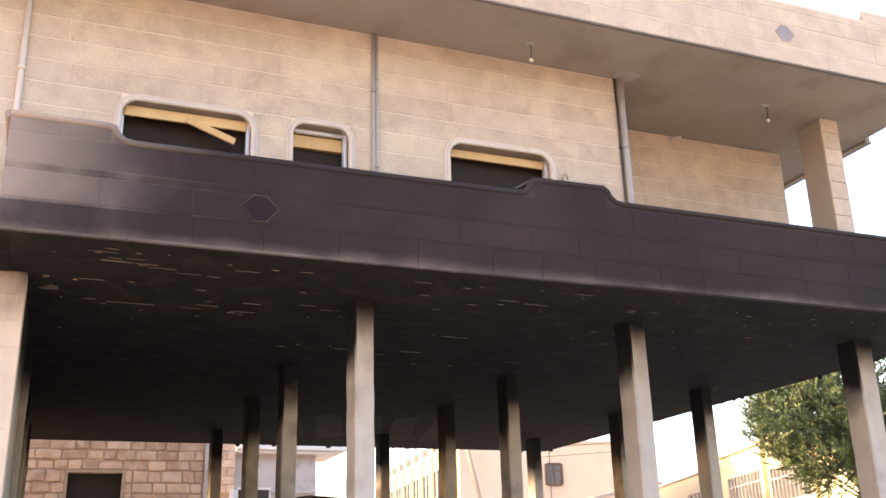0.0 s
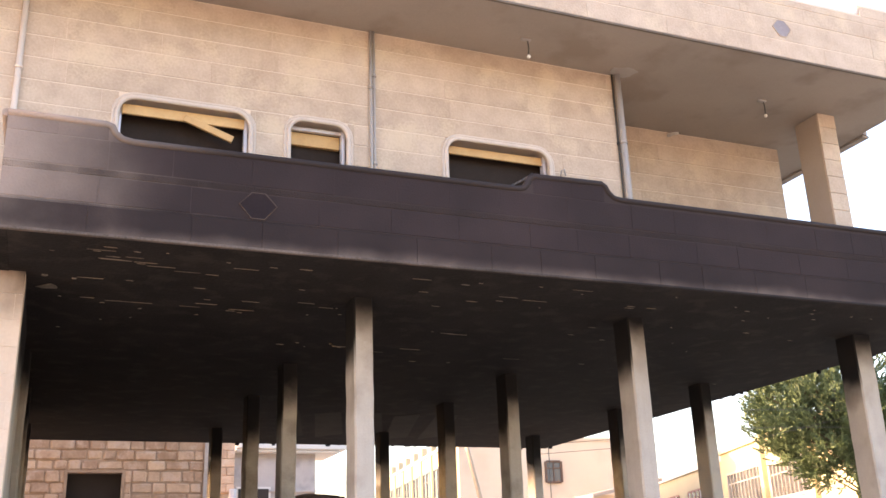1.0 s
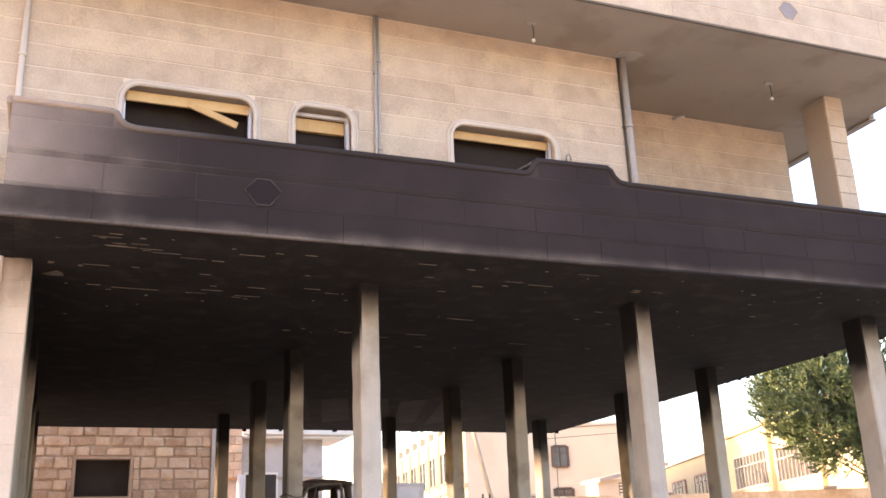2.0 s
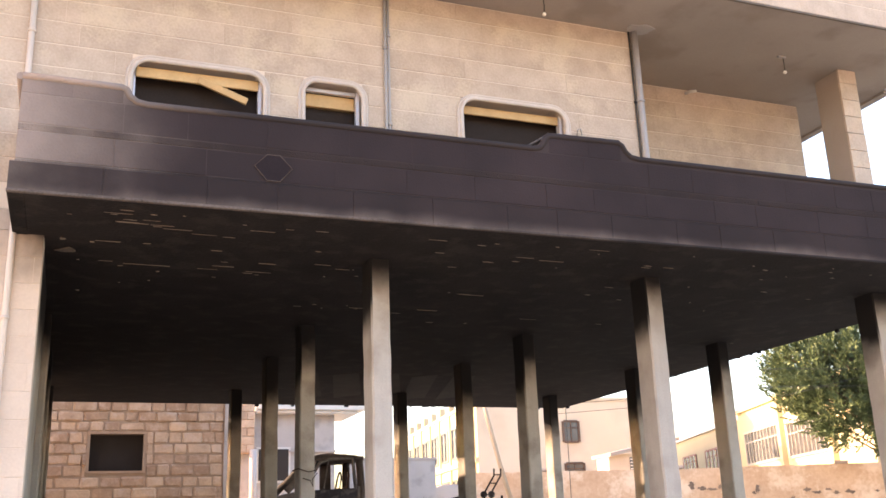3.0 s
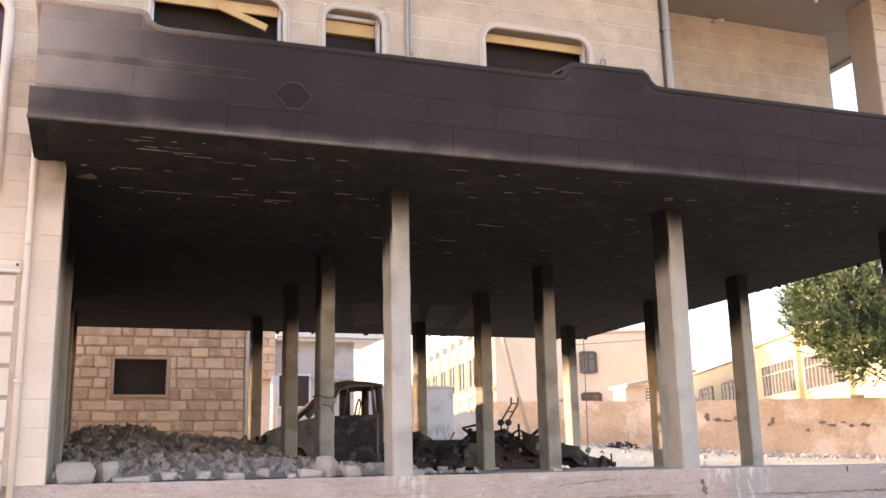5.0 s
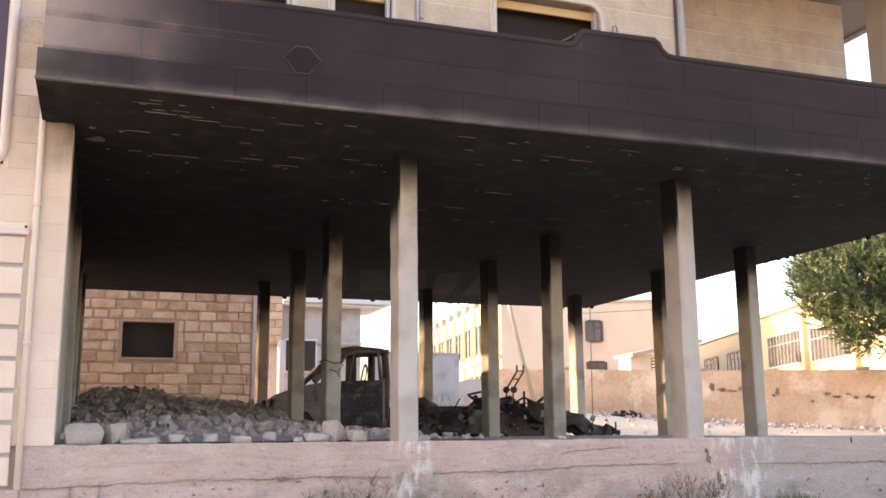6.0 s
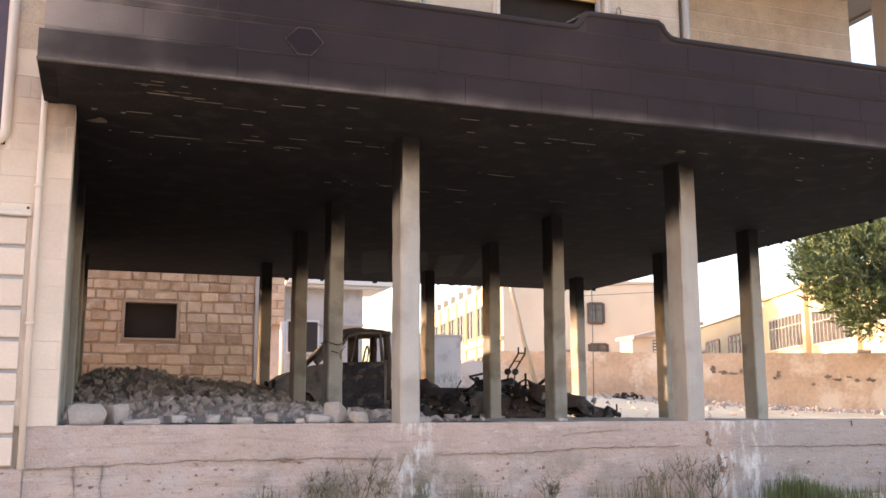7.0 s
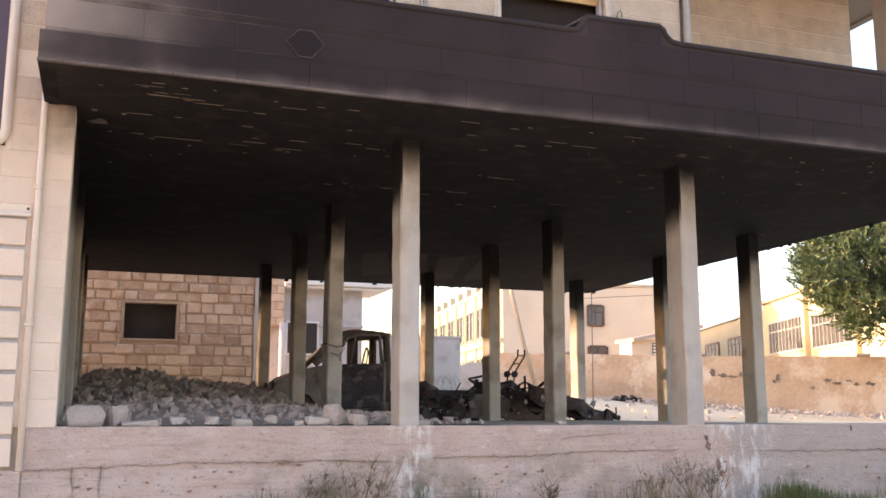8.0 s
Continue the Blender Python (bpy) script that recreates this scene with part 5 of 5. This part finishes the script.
for _ in range(700):
    x = rnd.uniform(16.5, 33)
    y = 34.8 - 0.466 * (x - 24) - 4.0 * rnd.random() ** 2
    pl.append((x, y, ground_height(x, y) + 0.03, 0.1 + 0.32 * rnd.random() ** 3))
for _ in range(200):
    x, y = rnd.uniform(12.5, 30), rnd.uniform(26.5, 34)
    pl.append((x, y, ground_height(x, y) + 0.02, 0.06 + 0.2 * rnd.random() ** 3))
scatter("yard_stones", pl, block_mat, "scattered pale stones on the sunlit yard", "stones", 42)
pl = [(19.7 + rnd.gauss(0, 0.35), 33.8 + rnd.uniform(-0.3, 0.3), ground_height(19.7, 33.8) + rnd.uniform(0, 0.2), rnd.uniform(0.12, 0.3)) for _ in range(26)]
scatter("scorched_heap", pl, char, "small dark heap of scorched waste by the wall", "debris", 43)

# ---- tree ----
def tree(x, y, z0):
    rnd = random.Random(51)
    ob = thing("conifer_tree", (x, y, z0), "dense dark green conifer with ragged upswept sprays", "tree")
    limbs = bmesh.new()
    tube(limbs, [(x, y, z0), (x - 0.15, y, z0 + 2.2), (x - 0.5, y + 0.1, z0 + 5.2), (x - 0.9, y, z0 + 8.6)], 0.2, 9, taper=0.05)
    verts, faces = [], []
    cx, cy, cz = x - 2.6, y, 7.0
    centres = []
    while len(centres) < 330:
        p = Vector((rnd.uniform(-1, 1), rnd.uniform(-1, 1), rnd.uniform(-1, 1)))
        if 0.25 < p.length < 1:
            low = 1.0 - 0.25 * max(0, -p.z)
            centres.append(Vector((cx + 3.7 * p.x * low, cy + 2.8 * p.y * low, cz + 2.55 * p.z + 0.28 * noise.noise((p.x * 3, p.y * 3, 7)))))
    for n, c in enumerate(centres):
        if n % 5 == 0:
            h = min(max(c.z - 0.9, z0 + 2), z0 + 8)
            tube(limbs, [(x - 0.4, y, h - 0.6), ((x - 0.4 + c.x) / 2, (y + c.y) / 2, h), tuple(c)], 0.06, 5, taper=0.015)
        out = (c - Vector((cx, cy, cz - 1.5))).normalized()
        for _ in range(11):
            d = (out * 0.8 + Vector((rnd.uniform(-1, 1), rnd.uniform(-1, 1), rnd.uniform(-0.2, 1.1))) * 0.75).normalized()
            start = c + Vector((rnd.gauss(0, 0.2), rnd.gauss(0, 0.2), rnd.gauss(0, 0.2)))
            length = rnd.uniform(0.35, 0.8)
            for j in range(25):
                f = j / 24
                e = (d + Vector((rnd.uniform(-1, 1), rnd.uniform(-1, 1), rnd.uniform(-0.6, 1))) * (1.0 - 0.55 * f)).normalized()
                s = e.cross(Vector((rnd.uniform(-1, 1), rnd.uniform(-1, 1), rnd.uniform(-1, 1)))).normalized()
                ln, w = rnd.uniform(0.11, 0.20) * (1.15 - 0.4 * f), rnd.uniform(0.020, 0.038)
                p = start + d * length * f
                k = len(verts)
                verts += [p, p + e * ln * 0.5 + s * w, p + e * ln, p + e * ln * 0.5 - s * w]
                faces.append((k, k + 1, k + 2, k + 3))
    part("trunk", limbs, bark, ob, "brown trunk with thin limbs")
    me = bpy.data.meshes.new("crown")
    me.from_pydata([v - ob.location for v in verts], [], faces)
    me.materials.append(leaf_mat)
    crown = new("crown", me)
    crown.parent = ob


tree(31.7, 30.0, ground_height(31, 30) - 0.1)
for z0, z1, sag in ((6.0, 7.3, 0.2), (6.28, 6.5, 0.15), (6.9, 7.1, 0.1)):
    ob = thing("overhead_cable", (12, 27.5, z0), "thin dark overhead cable passing in front of the tree", "cable", "overhead cables")
    part("wire", tube(bmesh.new(), [(14.0, 26.6, z0 - 0.9), (24.0, 28, z0 + 0.15 - sag * 0.5), (30, 28, z1), (48, 28, z1 + 0.8)], 0.008, 5), cable_mat, ob)
rnd = random.Random(61)


def blades(name, spots, mat, label, category, seed, lean=0.35):
    """Grass or weed blades, each a tapering bent strip."""
    rnd = random.Random(seed)
    vs, fs = [], []
    for x, y, z, h in spots:
        a = rnd.uniform(0, 6.28)
        d = Vector((math.cos(a), math.sin(a), 0))
        s = Vector((-d.y, d.x, 0)) * h * rnd.uniform(0.008, 0.018)
        b = rnd.uniform(0.05, lean) * h
        k = len(vs)
        p = Vector((x, y, z))
        m = p + Vector((0, 0, h * 0.55)) + d * b * 0.35
        vs += [p - s, p + s, m + s * 0.8, m - s * 0.8, p + Vector((0, 0, h * rnd.uniform(0.85, 1.0))) + d * b]
        fs += [(k, k + 1, k + 2, k + 3), (k + 3, k + 2, k + 4)]
    me = bpy.data.meshes.new(name)
    me.from_pydata(vs, [], fs)
    me.materials.append(mat)
    return tagged(new(name, me), label, category, kind="stuff")


def patch(cx, cy, rx, ry, hmax, n):
    out = []
    for _ in range(n):
        u, v = rnd.gauss(0, 0.45), rnd.gauss(0, 0.45)
        x, y = cx + rx * u, min(cy + ry * v, 11.85)
        out.append((x, y, ground_height(x, y) - 0.01, hmax * rnd.uniform(0.25, 1.0) * math.exp(-u * u)))
    return out


blades("grass", patch(9.25, 11.3, 0.8, 0.5, 0.44, 1900) + patch(10.0, 11.3, 1.0, 0.5, 0.28, 900), grass_mat, "lush green grass against the plinth wall", "grass", 62)
blades("weeds", patch(1.9, 11.5, 0.5, 0.4, 0.5, 260) + patch(2.7, 11.5, 0.5, 0.4, 0.55, 200) + patch(4.5, 11.5, 1.0, 0.4, 0.42, 420) + patch(6.9, 11.5, 1.3, 0.4, 0.5, 330) + patch(11.4, 11.5, 1.2, 0.4, 0.45, 260), weed_mat, "dry grey-green weeds along the plinth wall", "weeds", 63)


def dry_bush(x, y, h, seed):
    rnd = random.Random(seed)
    ob = thing("dry_bush", (x, y, ground_height(x, y)), "dry leafless thorny bush against the plinth wall", "bush", "dry bushes")
    bm = bmesh.new()
    for _ in range(15):
        a, lean = rnd.uniform(0, 6.28), rnd.uniform(0.15, 0.6) * h
        p = [Vector((x + rnd.uniform(-0.05, 0.05), y, ground_height(x, y)))]
        d = Vector((math.cos(a) * lean, math.sin(a) * lean * 0.3, h * rnd.uniform(0.5, 1.0)))
        for k in range(1, 5):
            p.append(p[0] + d * k / 4 + Vector((rnd.uniform(-0.03, 0.03), min(0.0, rnd.uniform(-0.03, 0.03)), rnd.uniform(-0.02, 0.02))))
        for v in p:
            v.y = min(v.y, 11.9)
        tube(bm, p, 0.0045, 4, taper=0.002)
        for k in (2, 3):
            for _ in range(3):
                q = p[k] + Vector((rnd.uniform(-0.12, 0.12), rnd.uniform(-0.08, 0.02), rnd.uniform(0.02, 0.14)))
                q.y = min(q.y, 11.9)
                tube(bm, [p[k], (p[k] + q) / 2 + Vector((0, 0, 0.015)), q], 0.0035, 3, taper=0.0015)
    part("branch", bm, weed_mat, ob)


for k, (x, h) in enumerate(((2.6, 0.6), (3.05, 0.8), (3.3, 0.7), (5.6, 0.4), (7.2, 0.6), (7.75, 0.75), (8.1, 0.65), (11.4, 0.6))):
    dry_bush(x, 11.75, h, 200 + k)
blades("yard_shrub", [(12.9 + rnd.gauss(0, 0.45), 36.5 + rnd.gauss(0, 0.3), ground_height(12.9, 36.5) + rnd.uniform(0, 0.55), rnd.uniform(0.12, 0.3)) for _ in range(300)], grass_mat, "small yellow-green shrub before the yard wall", "shrub", 64, 0.8)

# ---- houses across the street, behind the camera ----
row = thing("street_house", (0, -22, 0), "plain beige house across the street", "house")
part("wall", boxes((-14, 26, -30, -22, 0, 5.0)), pink_wall, row)
part("roof", boxes((-14.3, 26.3, -30.3, -21.7, 5.0, 5.3)), pink_wall, row)
